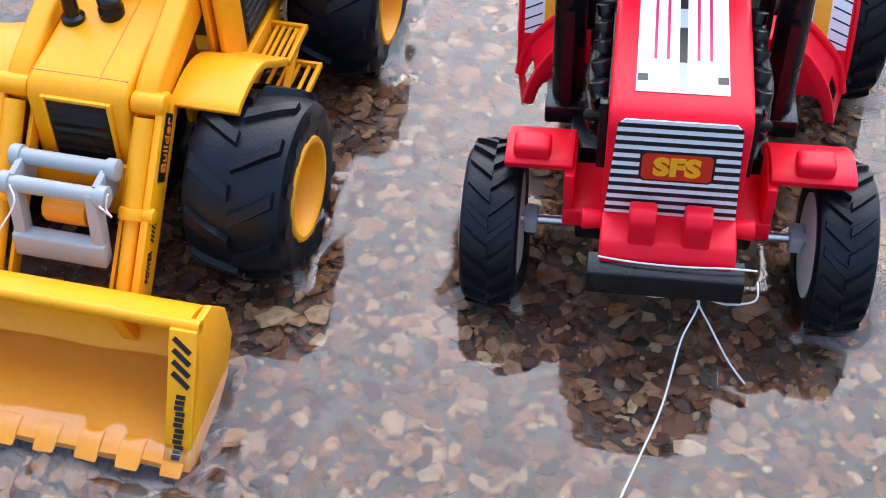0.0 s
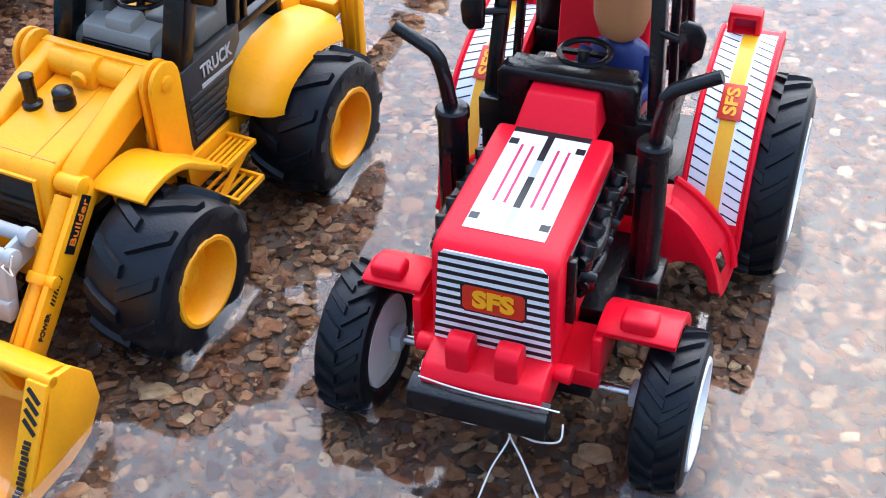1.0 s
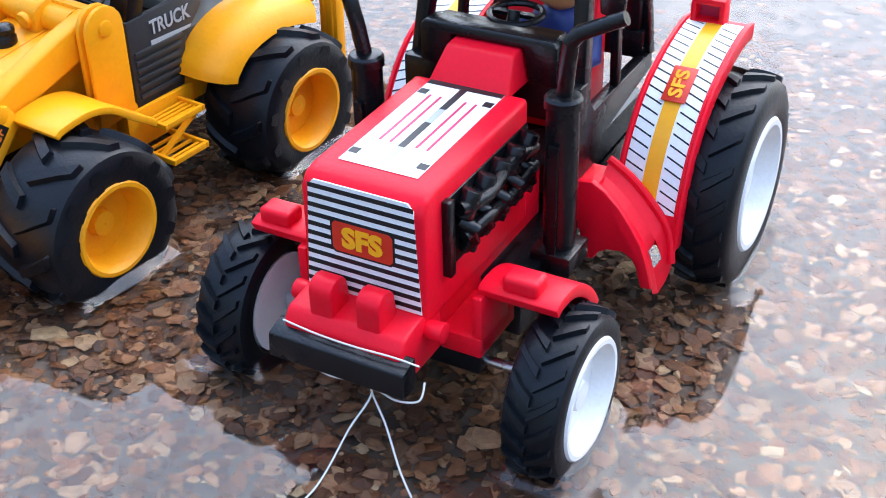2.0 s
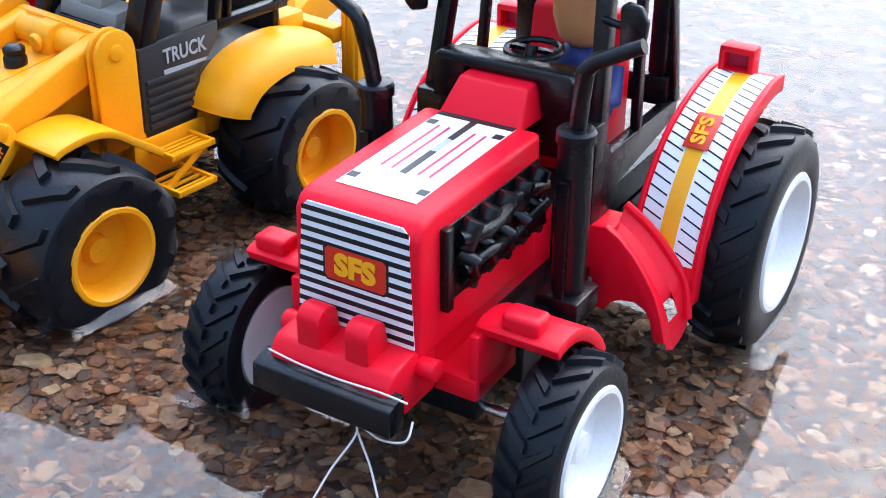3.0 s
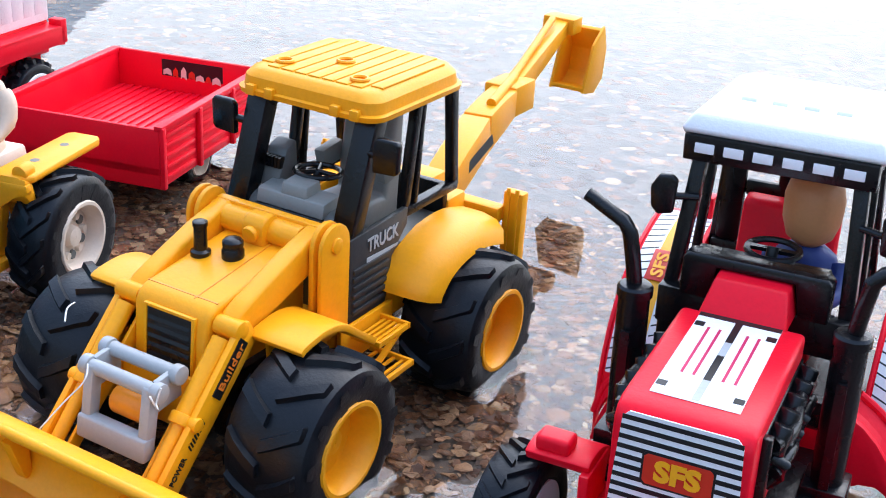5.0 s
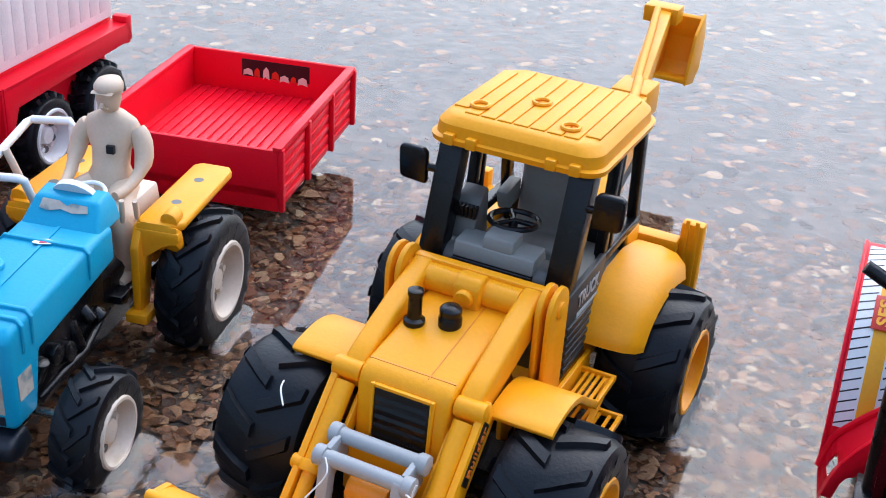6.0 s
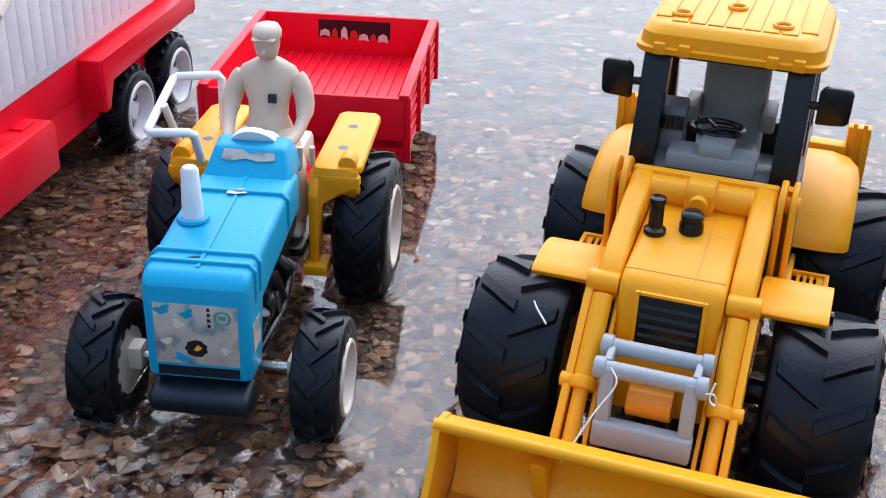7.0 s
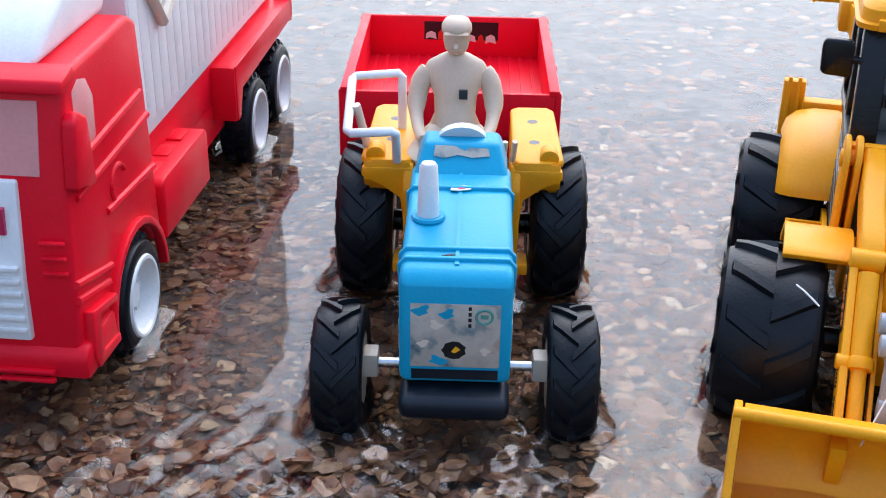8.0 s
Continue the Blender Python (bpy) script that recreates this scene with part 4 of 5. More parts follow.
    # nose, ears, bumper
    nose = part("nose", prism([(-1.05, 2.85), (-1.05, 3.55), (-0.85, 3.85), (-0.1, 3.95), (0.8, 3.95), (0.8, 2.6), (-0.6, 2.6)], -1.55, 1.55), RED, t, bevel=0.1)
    for x in (-0.62, 0.62):
        ear = [(-0.85, 3.7), (-0.85, 4.3)] + [(-0.5 + 0.36 * math.cos(a), 4.42 + 0.3 * math.sin(a)) for a in [math.pi - k * math.pi / 6 for k in range(7)]] + [(-0.05, 3.7)]
        part("ear", prism(ear, x - 0.31, x + 0.31), RED, nose, bevel=0.07)
    part("bumper", prism([(-1.42, 2.72), (-1.36, 3.32), (-0.85, 3.46), (-0.8, 3.46), (-0.8, 2.66), (-1.3, 2.66)], -1.78, 1.78), BLACK, t, "black plastic front bumper", bevel=0.035)
    # cab
    part("cab_floor", box(-2.2, 2.2, 6.4, 11.6, 3.8, 4.6), BLACK, t)
    dash = part("dashboard", prism([(-1.9, 6.9), (-1.9, 7.95), (-1.75, 8.1), (1.75, 8.1), (1.9, 7.95), (1.9, 6.9), (1.15, 6.9), (1.0, 7.8), (-1.0, 7.8), (-1.15, 6.9)], 6.15, 6.75, "y"), BLACK, t, "black dashboard frame", bevel=0.06)
    part("dash_base", box(-2.5, 2.5, 6.3, 6.8, 5.9, 6.95), BLACK, t, bevel=0.06)
    part("dash_back", box(-1.7, 1.7, 6.6, 7.2, 6.9, 8.0), BLACK, dash, bevel=0.06)
    sw = part("steering_wheel", torus((0, 0, 0), 0.68, 0.09), BLACK, t, "black steering wheel", at=cmpose(0.1, 7.6, 8.02, 2, 0, 0))
    part("spoke", box(-0.7, 0.7, -0.09, 0.09, -0.05, 0.05), BLACK, sw)
    part("steering_column", rod((0.1, 7.2, 7.3), (0.1, 7.5, 8.15), 0.16), BLACK, t)
    part("seat", prism([(8.2, 4.6), (8.2, 5.9), (9.8, 5.9), (10.2, 8.3), (10.8, 8.4), (10.8, 4.6)], -1.35, 1.35), RED, t, "red driver seat", bevel=0.15)
    rw = part("rear_window_frame", box(-2.3, 2.3, 11.0, 11.3, 5.8, 6.6), BLACK, t, bevel=0.05)
    part("rear_window_bar", box(-2.2, -1.5, 11.0, 11.25, 6.6, 10.3), BLACK, rw, bevel=0.1)
    part("rear_window_bar", box(1.7, 2.2, 11.0, 11.25, 6.6, 10.3), BLACK, rw, bevel=0.1)
    part("rear_window_bar", box(-1.5, -0.4, 11.0, 11.25, 8.1, 8.6), BLACK, rw, bevel=0.1)
    part("rear_window_bar", box(-0.6, -0.2, 11.0, 11.25, 8.2, 10.3), BLACK, rw, bevel=0.1)
    # roof with light strip
    def ring(g, y0, y1, z0, z1):
        return [(-2.45 + g, y0 + g, z0), (2.55 - g, y0 + g, z0), (2.55 - g, y1 + 0.5 - g, z1), (-2.45 + g, y1 + 0.5 - g, z1)]
    roof = part("roof", loft([ring(0, 7.0, 11.6, 10.95, 10.8), ring(-0.08, 6.9, 11.7, 11.1, 10.95), ring(0.15, 6.9, 11.7, 11.5, 11.3), ring(0.6, 6.9, 11.7, 11.7, 11.55)]), WHITE, t, "white ribbed cab roof", bevel=0.14, seg=3)
    for x in (-1.2, -0.4, 0.4, 1.2):
        part("roof_rib", prism([(8.2, 11.6), (8.3, 11.78), (9.6, 11.72), (9.7, 11.5)], x - 0.2, x + 0.2), WHITE, roof, bevel=0.05)
    fr = part("light_strip", prism([(6.85, 10.3), (6.8, 11.0), (7.3, 11.05), (7.4, 10.3)], -2.4, 2.4), BLACK, t, "black strip with six white lamps over the windscreen", bevel=0.05)
    for k in range(6):
        x = -1.85 + 0.74 * k
        part("lamp", prism([(-0.25, -0.13), (0.25, -0.13), (0.25, 0.13), (-0.25, 0.13)], 0.0, 0.04, "z"), S_WHITE, fr, bevel=0.015, at=cmpose(x, 6.83, 10.68, 86, 0, 0))
    for s in (-1, 1):
        part("roof_rail", box(min(s * 2.0, s * 2.35), max(s * 2.0, s * 2.35), 7.2, 11.4, 10.4, 10.85), BLACK, t, bevel=0.05)
    part("roof_rail", box(-2.3, 2.3, 10.95, 11.35, 10.2, 10.85), BLACK, t, bevel=0.05)
    return t


red_tractor = make_red_tractor()


def make_driver():
    """A plain moulded driver: egg head on a rounded body."""
    bm = bmesh.new()
    rings = lambda cx, cy, rows, k=18: [[(cx + rx * math.cos(2 * math.pi * i / k), cy + dy + ry * math.sin(2 * math.pi * i / k), z) for i in range(k)] for rx, ry, dy, z in rows]
    loft(rings(0.45, 9.0, ((0.7, 0.6, 0, 5.6), (0.95, 0.65, 0, 6.3), (0.98, 0.62, 0, 7.1), (0.8, 0.52, 0, 7.6), (0.42, 0.4, 0, 7.85), (0.3, 0.3, 0, 7.9))), bm)
    for s in (-1, 1):
        tube([(0.45 + s * 0.85, 9.0, 7.4), (0.45 + s * 1.05, 8.6, 6.7), (0.45 + s * 0.75, 7.9, 6.6)], [0.3, 0.27, 0.2], 10, bm)
    body = len(bm.faces)
    loft(rings(0.45, 8.95, ((0.3, 0.3, 0, 7.85), (0.62, 0.6, 0, 8.1), (0.78, 0.72, 0, 8.6), (0.8, 0.76, 0, 9.2), (0.7, 0.68, 0, 9.6), (0.4, 0.4, 0, 9.8), (0.1, 0.1, 0, 9.85))), bm)
    bm.faces.ensure_lookup_table()
    for i, f in enumerate(bm.faces):
        f.material_index = 1 if i >= body else 0
    d = part("toy_driver_figure", bm, [NAVY, SKIN], at=red_tractor.matrix_basis @ cmpose(0.3, 0, 0), smooth=70)
    tagged(d, "toy driver figure, plain tan head and blue body, in cab", "toy figure")


make_driver()
# ---- blue tractor ----
def worn_sticker():
    """An old paper label: pale, with rubbed grey, blue and pinkish patches."""
    mat, n, l, p = material("worn_label")
    tc, nz, ramp = n.new("ShaderNodeTexCoord"), n.new("ShaderNodeTexNoise"), n.new("ShaderNodeValToRGB")
    nz.inputs["Scale"].default_value, nz.inputs["Detail"].default_value = 130.0, 5.0
    cr = ramp.color_ramp
    cr.interpolation = "EASE"
    cr.elements[0].position, cr.elements[0].color = 0.32, (0.08, 0.13, 0.16, 1)
    cr.elements[1].position, cr.elements[1].color = 0.7, (0.45, 0.33, 0.25, 1)
    for pos, c in ((0.4, (0.24, 0.27, 0.26, 1)), (0.47, (0.46, 0.4, 0.33, 1)), (0.6, (0.54, 0.47, 0.39, 1))):
        cr.elements.new(pos).color = c
    l.new(tc.outputs["Object"], nz.inputs["Vector"])
    l.new(nz.outputs["Fac"], ramp.inputs["Fac"])
    l.new(ramp.outputs["Color"], p.inputs["Base Color"])
    p.inputs["Roughness"].default_value = 0.45
    return mat


WORN = worn_sticker()
S_GREEN = plastic("green_print", (0.1, 0.3, 0.25), 0.4, 0.2)


def make_blue_tractor():
    t = thing("toy_tractor", -21.2, 21.7, 0, 0.5, "blue plastic toy tractor with yellow mudguards and worn label", "toy tractor")
    part("engine_block", box(-0.95, 0.95, 0.5, 10.0, 1.3, 3.4), BLACK, t, bevel=0.15)
    part("axle", rod((-3.2, 1.5, 1.62), (3.2, 1.5, 1.62), 0.14), STEEL, t, "steel front axle")
    part("rear_axle", rod((-3.2, 9.2, 2.2), (3.2, 9.2, 2.2), 0.35), BLACK, t)
    prof = [(0.0, 1.95), (0.0, 4.75), (0.12, 4.98), (0.4, 5.1), (5.6, 5.45), (6.2, 5.45), (6.2, 4.2), (1.6, 3.7), (1.2, 1.95)]
    hood = part("bonnet", prism(prof, -1.42, 1.42), BLUE, t, "blue bonnet with raised bands", bevel=0.22, seg=4)
    part("ridge", prism([(0.5, 5.05), (0.5, 5.15), (5.5, 5.48), (5.5, 5.4)], -0.05, 0.05), BLUE, hood)
    for y in (0.75, 1.25, 4.55):
        z = 5.1 + (y - 0.4) * 0.067
        part("band", prism([(-1.46, z - 1.0), (-1.5, z - 0.12), (-1.3, z + 0.1), (1.3, z + 0.1), (1.5, z - 0.12), (1.46, z - 1.0), (1.36, z - 1.0), (1.36, z - 0.2), (-1.36, z - 0.2), (-1.36, z - 1.0)], y - 0.07, y + 0.07, "y"), BLUE, hood, bevel=0.03)
    cowl = part("cowl", loft([[(-1.35, 5.3, 5.3), (1.35, 5.3, 5.3), (1.35, 6.9, 5.3), (-1.35, 6.9, 5.3)], [(-1.2, 5.75, 5.75), (1.2, 5.75, 5.75), (1.2, 6.9, 5.9), (-1.2, 6.9, 5.9)], [(-1.05, 6.05, 6.15), (1.05, 6.05, 6.15), (1.05, 6.8, 6.25), (-1.05, 6.8, 6.25)]]), BLUE, t, bevel=0.12, seg=3)
    part("cowl_label", prism([(-0.8, -0.14), (-0.5, -0.2), (-0.1, -0.1), (0.3, -0.18), (0.8, -0.12), (0.75, 0.1), (0.2, 0.12), (0.1, 0.02), (-0.2, 0.16), (-0.75, 0.17)], 0.0, 0.016, "z"), WORN, cowl, "torn remains of a pale label", at=cmpose(0, 5.87, 5.96, 53, 0, 0))
    part("dash_panel", rod((0, 6.6, 5.85), (0, 6.8, 5.95), 0.78, 0.74, 20), WHITE, cowl, "white dashboard disc")
    ch = part("chimney", loft([[(-0.82 + r * math.cos(a), 2.9 + r * math.sin(a), z) for a in [2 * math.pi * i / 20 for i in range(20)]] for r, z in ((0.3, 5.2), (0.28, 5.9), (0.24, 6.75), (0.18, 6.84), (0.12, 6.8))]), WHITE, t, "white plastic chimney")
    part("chimney_collar", torus((-0.82, 2.9, 5.3), 0.36, 0.1, seg=24), BLUE, ch)
    em = part("emblem", prism([(-0.32, -0.1), (-0.1, -0.16), (0.25, -0.12), (0.34, 0.05), (0.1, 0.16), (-0.25, 0.12)], 0.0, 0.03, "z"), STEEL, hood, "torn silver emblem", at=cmpose(0.02, 4.5, 5.42, 3, 0, 10))
    part("emblem_mark", prism([(-0.1, -0.1), (0.12, -0.06), (0.08, 0.08), (-0.08, 0.06)], 0.03, 0.04, "z"), S_MAG, em)
    # the dent is flat here, its shade painted as a dark patch
    part("dent_shade", prism([(-0.22, -0.03), (0.0, -0.05), (0.22, 0.03), (0.1, 0.06), (-0.05, 0.05)], 0.0, 0.02, "z"), DARKBLUE, hood, "dent drawn as a flat dark patch", at=cmpose(-0.18, 1.0, 5.135, 4, 0, 0))
    # worn front label
    lab = part("front_label", box(-1.12, 1.12, -0.92, 0.9, 0.0, 0.016), WORN, hood, "worn pale label with rubbed print", at=cmpose(0, 0.0, 3.4, 90, 0, 0), bevel=0.006)
    part("label_mark", prism([(0.3 * math.cos(a) + (0.05 if i % 2 else 0), 0.26 * math.sin(a)) for i, a in enumerate([k * math.pi / 8 for k in range(16)])], 0.014, 0.022, "z"), S_BLACK, lab, at=cmpose(-0.05, -0.42, 0))
    part("label_mark", prism([(-0.1, -0.06), (0.0, -0.1), (0.14, 0.0), (0.02, 0.1)], 0.02, 0.028, "z"), S_YEL, lab, at=cmpose(0.0, -0.4, 0))
    part("label_mark", torus((0.72, 0.56, 0.016), 0.2, 0.04, seg=20, k=5), S_GREEN, lab)
    part("label_mark", box(0.62, 0.82, 0.5, 0.62, 0.014, 0.022), S_GREEN, lab)
    for k in range(4):
        part("printed_bar", box(0.32, 0.4, 0.25 + 0.16 * k, 0.35 + 0.16 * k, 0.014, 0.022), S_BLACK, lab)
    for x, y, w in ((-0.85, 0.7, 0.3), (-0.5, 0.3, 0.22), (-0.2, 0.62, 0.26), (-0.8, -0.25, 0.2), (0.75, -0.45, 0.18), (-0.45, -0.72, 0.3)):
        part("label_tear", prism([(x + w * (0.7 + 0.3 * math.sin(3 * a + x * 9)) * math.cos(a), y + 0.7 * w * (0.7 + 0.3 * math.cos(2 * a + y * 7)) * math.sin(a)) for a in [k * math.pi / 6 for k in range(12)]], 0.013, 0.02, "z"), BLUE if y > 0.5 or w == 0.3 else CREAM, lab)
    # a solid dark bar paints the shade of the opening below the label
    part("recess_shade", box(-1.1, 1.1, -0.02, 0.2, 2.12, 2.4), DARKBLUE, hood, "dark strip standing in for the shade in a recess")
    part("bumper", prism([(-0.35, 1.05), (-0.4, 1.65), (0.6, 1.9), (0.9, 1.1), (0.2, 0.9)], -1.42, 1.42), DARKBLUE, t, "blue-black front weight", bevel=0.24, seg=3)
    rnd = random.Random(3)
    for s in (-1, 1):
        xs = lambda a, b: (min(s * a, s * b), max(s * a, s * b))
        wheel(t, s * 3.05, 1.4, 1.5, 1.74, 1.35, 0.98, CREAM, 13, 0.13, 0.28, 0.42, dish=0.4, spokes=5, spin=10, middle=-0.06, rim_label="cream plastic rim")
        wheel(t, s * 2.98, 9.2, 2.27, 2.32, 1.75, 1.25, CREAM, 15, 0.16, 0.34, 0.42, dish=0.5, spokes=6, spin=3, middle=-0.06, rim_label="cream plastic rim")
        part("hub_block", box(*xs(2.05, 2.45), 1.2, 1.8, 1.3, 2.0), CREAM, t, bevel=0.06)
        e = part("engine_side", box(*xs(0.9, 1.15), 1.3, 5.8, 1.6, 3.9), BLACK, t, "black moulded engine side", bevel=0.08)
        for k in range(6):
            y = 1.7 + 0.7 * k
            part("engine_lump", rod((s * 1.05, y, rnd.uniform(2.2, 3.4)), (s * rnd.uniform(1.3, 1.5), y, rnd.uniform(2.2, 3.4)), rnd.uniform(0.18, 0.34), seg=12), BLACK, e, bevel=0.05)
        part("engine_pipe", tube([(s * 1.2, 1.6, 2.0), (s * 1.4, 2.6, 2.3), (s * 1.35, 4.0, 2.2), (s * 1.2, 5.6, 2.6)], 0.13), BLACK, e)
        part("side_label", box(-0.35, 0.35, -0.4, 0.4, 0, 0.016), WORN, hood, at=cmpose(s * 1.425, 0.65, 3.2, 90, 0, 90 * s))
        # yellow mudguard: flat top, thick rounded edge, bracket, holes and lamp
        top = [(s * 1.5, 7.5), (s * 1.5, 12.0), (s * 1.75, 12.2), (s * 2.75, 12.2), (s * 2.95, 11.9), (s * 3.05, 7.7), (s * 2.7, 7.35), (s * 1.7, 7.35)]
        g = part("mudguard", prism(top, 4.75, 5.05, "z"), YELLOW, t, "yellow plastic mudguard", bevel=0.1)
        part("mudguard_front", prism([(7.35, 5.0), (7.3, 4.4), (7.7, 3.9), (7.95, 3.95), (7.75, 4.75)], *xs(1.55, 2.95)), YELLOW, g, bevel=0.07)
        part("bracket", prism([(7.0, 1.7), (7.0, 4.2), (7.4, 4.9), (8.6, 4.9), (8.1, 4.0), (7.6, 1.7)], *xs(1.45, 1.75)), YELLOW, g, bevel=0.06)
        part("gusset", prism([(s * 1.48, 2.6), (s * 1.48, 4.8), (s * 3.0, 4.8), (s * 3.02, 4.5), (s * 2.4, 4.2), (s * 1.85, 3.8), (s * 1.72, 2.6)], 7.3, 7.62, "y"), YELLOW, g, bevel=0.06)
        part("bracket_foot", box(*xs(1.3, 2.05), 6.7, 7.6, 1.6, 1.95), YELLOW, g, bevel=0.05)
        part("side_wall", prism([(7.5, 4.9), (11.4, 4.9), (11.3, 3.4), (10.2, 3.0), (8.4, 3.0)], *xs(1.5, 1.62)), YELLOW, g)
        part("lamp", rod((s * 2.6, 7.5, 5.1), (s * 2.6, 8.1, 5.15), 0.3, 0.26), YELLOW, g, bevel=0.06)
        # each screw hole is a flat grey disc, its inner shade painted on
        for y in (9.0, 10.8):
            part("screw_hole_shade", rod((s * 2.2, y, 5.04), (s * 2.2, y, 5.056), 0.17), DGREY, g)
    part("seat", prism([(8.0, 4.2), (8.0, 5.1), (10.2, 5.1), (10.4, 4.2)], -1.0, 1.0), CREAM, t, "cream driver seat", bevel=0.15)
    part("steering_wheel", torus((0, 0, 0), 0.55, 0.07), WHITE, t, "white steering wheel", at=cmpose(0, 7.3, 5.75, 15, 0, 0))
    part("platform", box(-1.4, 1.4, 6.4, 9.6, 2.4, 2.7), BLACK, t, bevel=0.06)
    part("lever", tube([(1.2, 7.2, 5.0), (1.25, 7.1, 5.8)], 0.09), BEIGE, t)
    part("lever", tube([(1.5, 7.6, 5.0), (1.55, 7.4, 5.7)], 0.09), BEIGE, t)
    pts = [(-1.95, 7.4, 5.0), (-1.95, 6.9, 6.05), (-2.05, 6.8, 6.15), (-3.25, 6.7, 6.1), (-3.35, 6.8, 6.15), (-3.5, 9.9, 6.65), (-3.4, 10.05, 6.7), (-2.05, 10.15, 6.8), (-1.95, 10.1, 6.7), (-1.95, 10.0, 5.0)]
    rf = part("rail", tube(pts, 0.14, 10), WHITE, t, "bent white plastic rail")
    part("rail_post", tube([(-3.2, 8.0, 6.5), (-2.9, 8.4, 5.0)], 0.13, 10), CREAM, rf)
    part("drawbar", box(-0.25, 0.25, 10.0, 15.6, 1.6, 2.0), RED, t, bevel=0.05)
    return t


blue_tractor = make_blue_tractor()


def make_farmer():
    """A seated moulded figure as one plain mesh."""
    bm = bmesh.new()
    k = 20
    def rows(rr):
        return [[(cx + rx * math.cos(2 * math.pi * i / k), cy + ry * math.sin(2 * math.pi * i / k), z) for i in range(k)] for cx, cy, rx, ry, z in rr]
    loft(rows([(0, 9.1, 1.0, 0.85, 4.9), (0, 9.0, 0.9, 0.75, 5.35), (0, 9.1, 0.63, 0.52, 5.95), (0, 9.2, 0.66, 0.52, 6.45), (0, 9.3, 0.86, 0.54, 6.95), (0, 9.38, 1.0, 0.48, 7.25), (0, 9.4, 0.86, 0.42, 7.5), (0, 9.4, 0.45, 0.35, 7.72), (0, 9.38, 0.26, 0.26, 7.8), (0, 9.36, 0.25, 0.26, 7.95)]), bm)
    loft(rows([(0, 9.3, 0.22, 0.26, 7.8), (0, 9.25, 0.34, 0.36, 7.95), (0, 9.26, 0.4, 0.44, 8.2), (0, 9.28, 0.41, 0.46, 8.45), (0, 9.3, 0.46, 0.52, 8.5), (0, 9.32, 0.46, 0.54, 8.68), (0, 9.36, 0.36, 0.42, 8.84), (0, 9.38, 0.12, 0.14, 8.9)]), bm)
    prism([(8.78, 8.22), (8.7, 8.1), (8.86, 8.06)], -0.06, 0.06, "x", bm)
    box(-0.16, 0.16, 8.83, 8.92, 7.99, 8.03, bm)
    prism([(8.76, 8.5), (8.86, 8.56), (9.0, 8.54), (9.0, 8.5)], -0.36, 0.36, "x", bm)
    for s in (-1, 1):
        tube(curve_points([(s * 0.82, 9.4, 7.2), (s * 1.08, 9.3, 6.8), (s * 1.2, 9.0, 6.2), (s * 1.1, 8.3, 5.75), (s * 0.92, 7.5, 5.65)], 3), [0.3, 0.33, 0.33, 0.33, 0.32, 0.31, 0.29, 0.22, 0.2, 0.19, 0.18, 0.19, 0.15], 12, bm)
        tube(curve_points([(s * 0.5, 9.0, 5.2), (s * 0.85, 7.9, 5.1), (s * 1.15, 7.4, 4.6), (s * 1.2, 7.5, 3.6), (s * 1.2, 7.3, 2.9), (s * 1.2, 6.8, 2.8)], 3), [0.5] * 6 + [0.45, 0.42, 0.4, 0.36, 0.33, 0.3, 0.3, 0.28, 0.25, 0.2], 12, bm)
    plain = len(bm.faces)
    box(0.12, 0.38, 8.6, 8.74, 6.55, 6.82, bm)
    bm.faces.ensure_lookup_table()
    for i, f in enumerate(bm.faces):
        f.material_index = 1 if i >= plain else 0
    tagged(part("toy_farmer_figure", bm, [BEIGE, S_BLACK], at=blue_tractor.matrix_basis.copy() @ cmpose(-0.28, 0.35, -0.14), smooth=60), "seated beige plastic toy figure with a cap", "toy figure")


make_farmer()


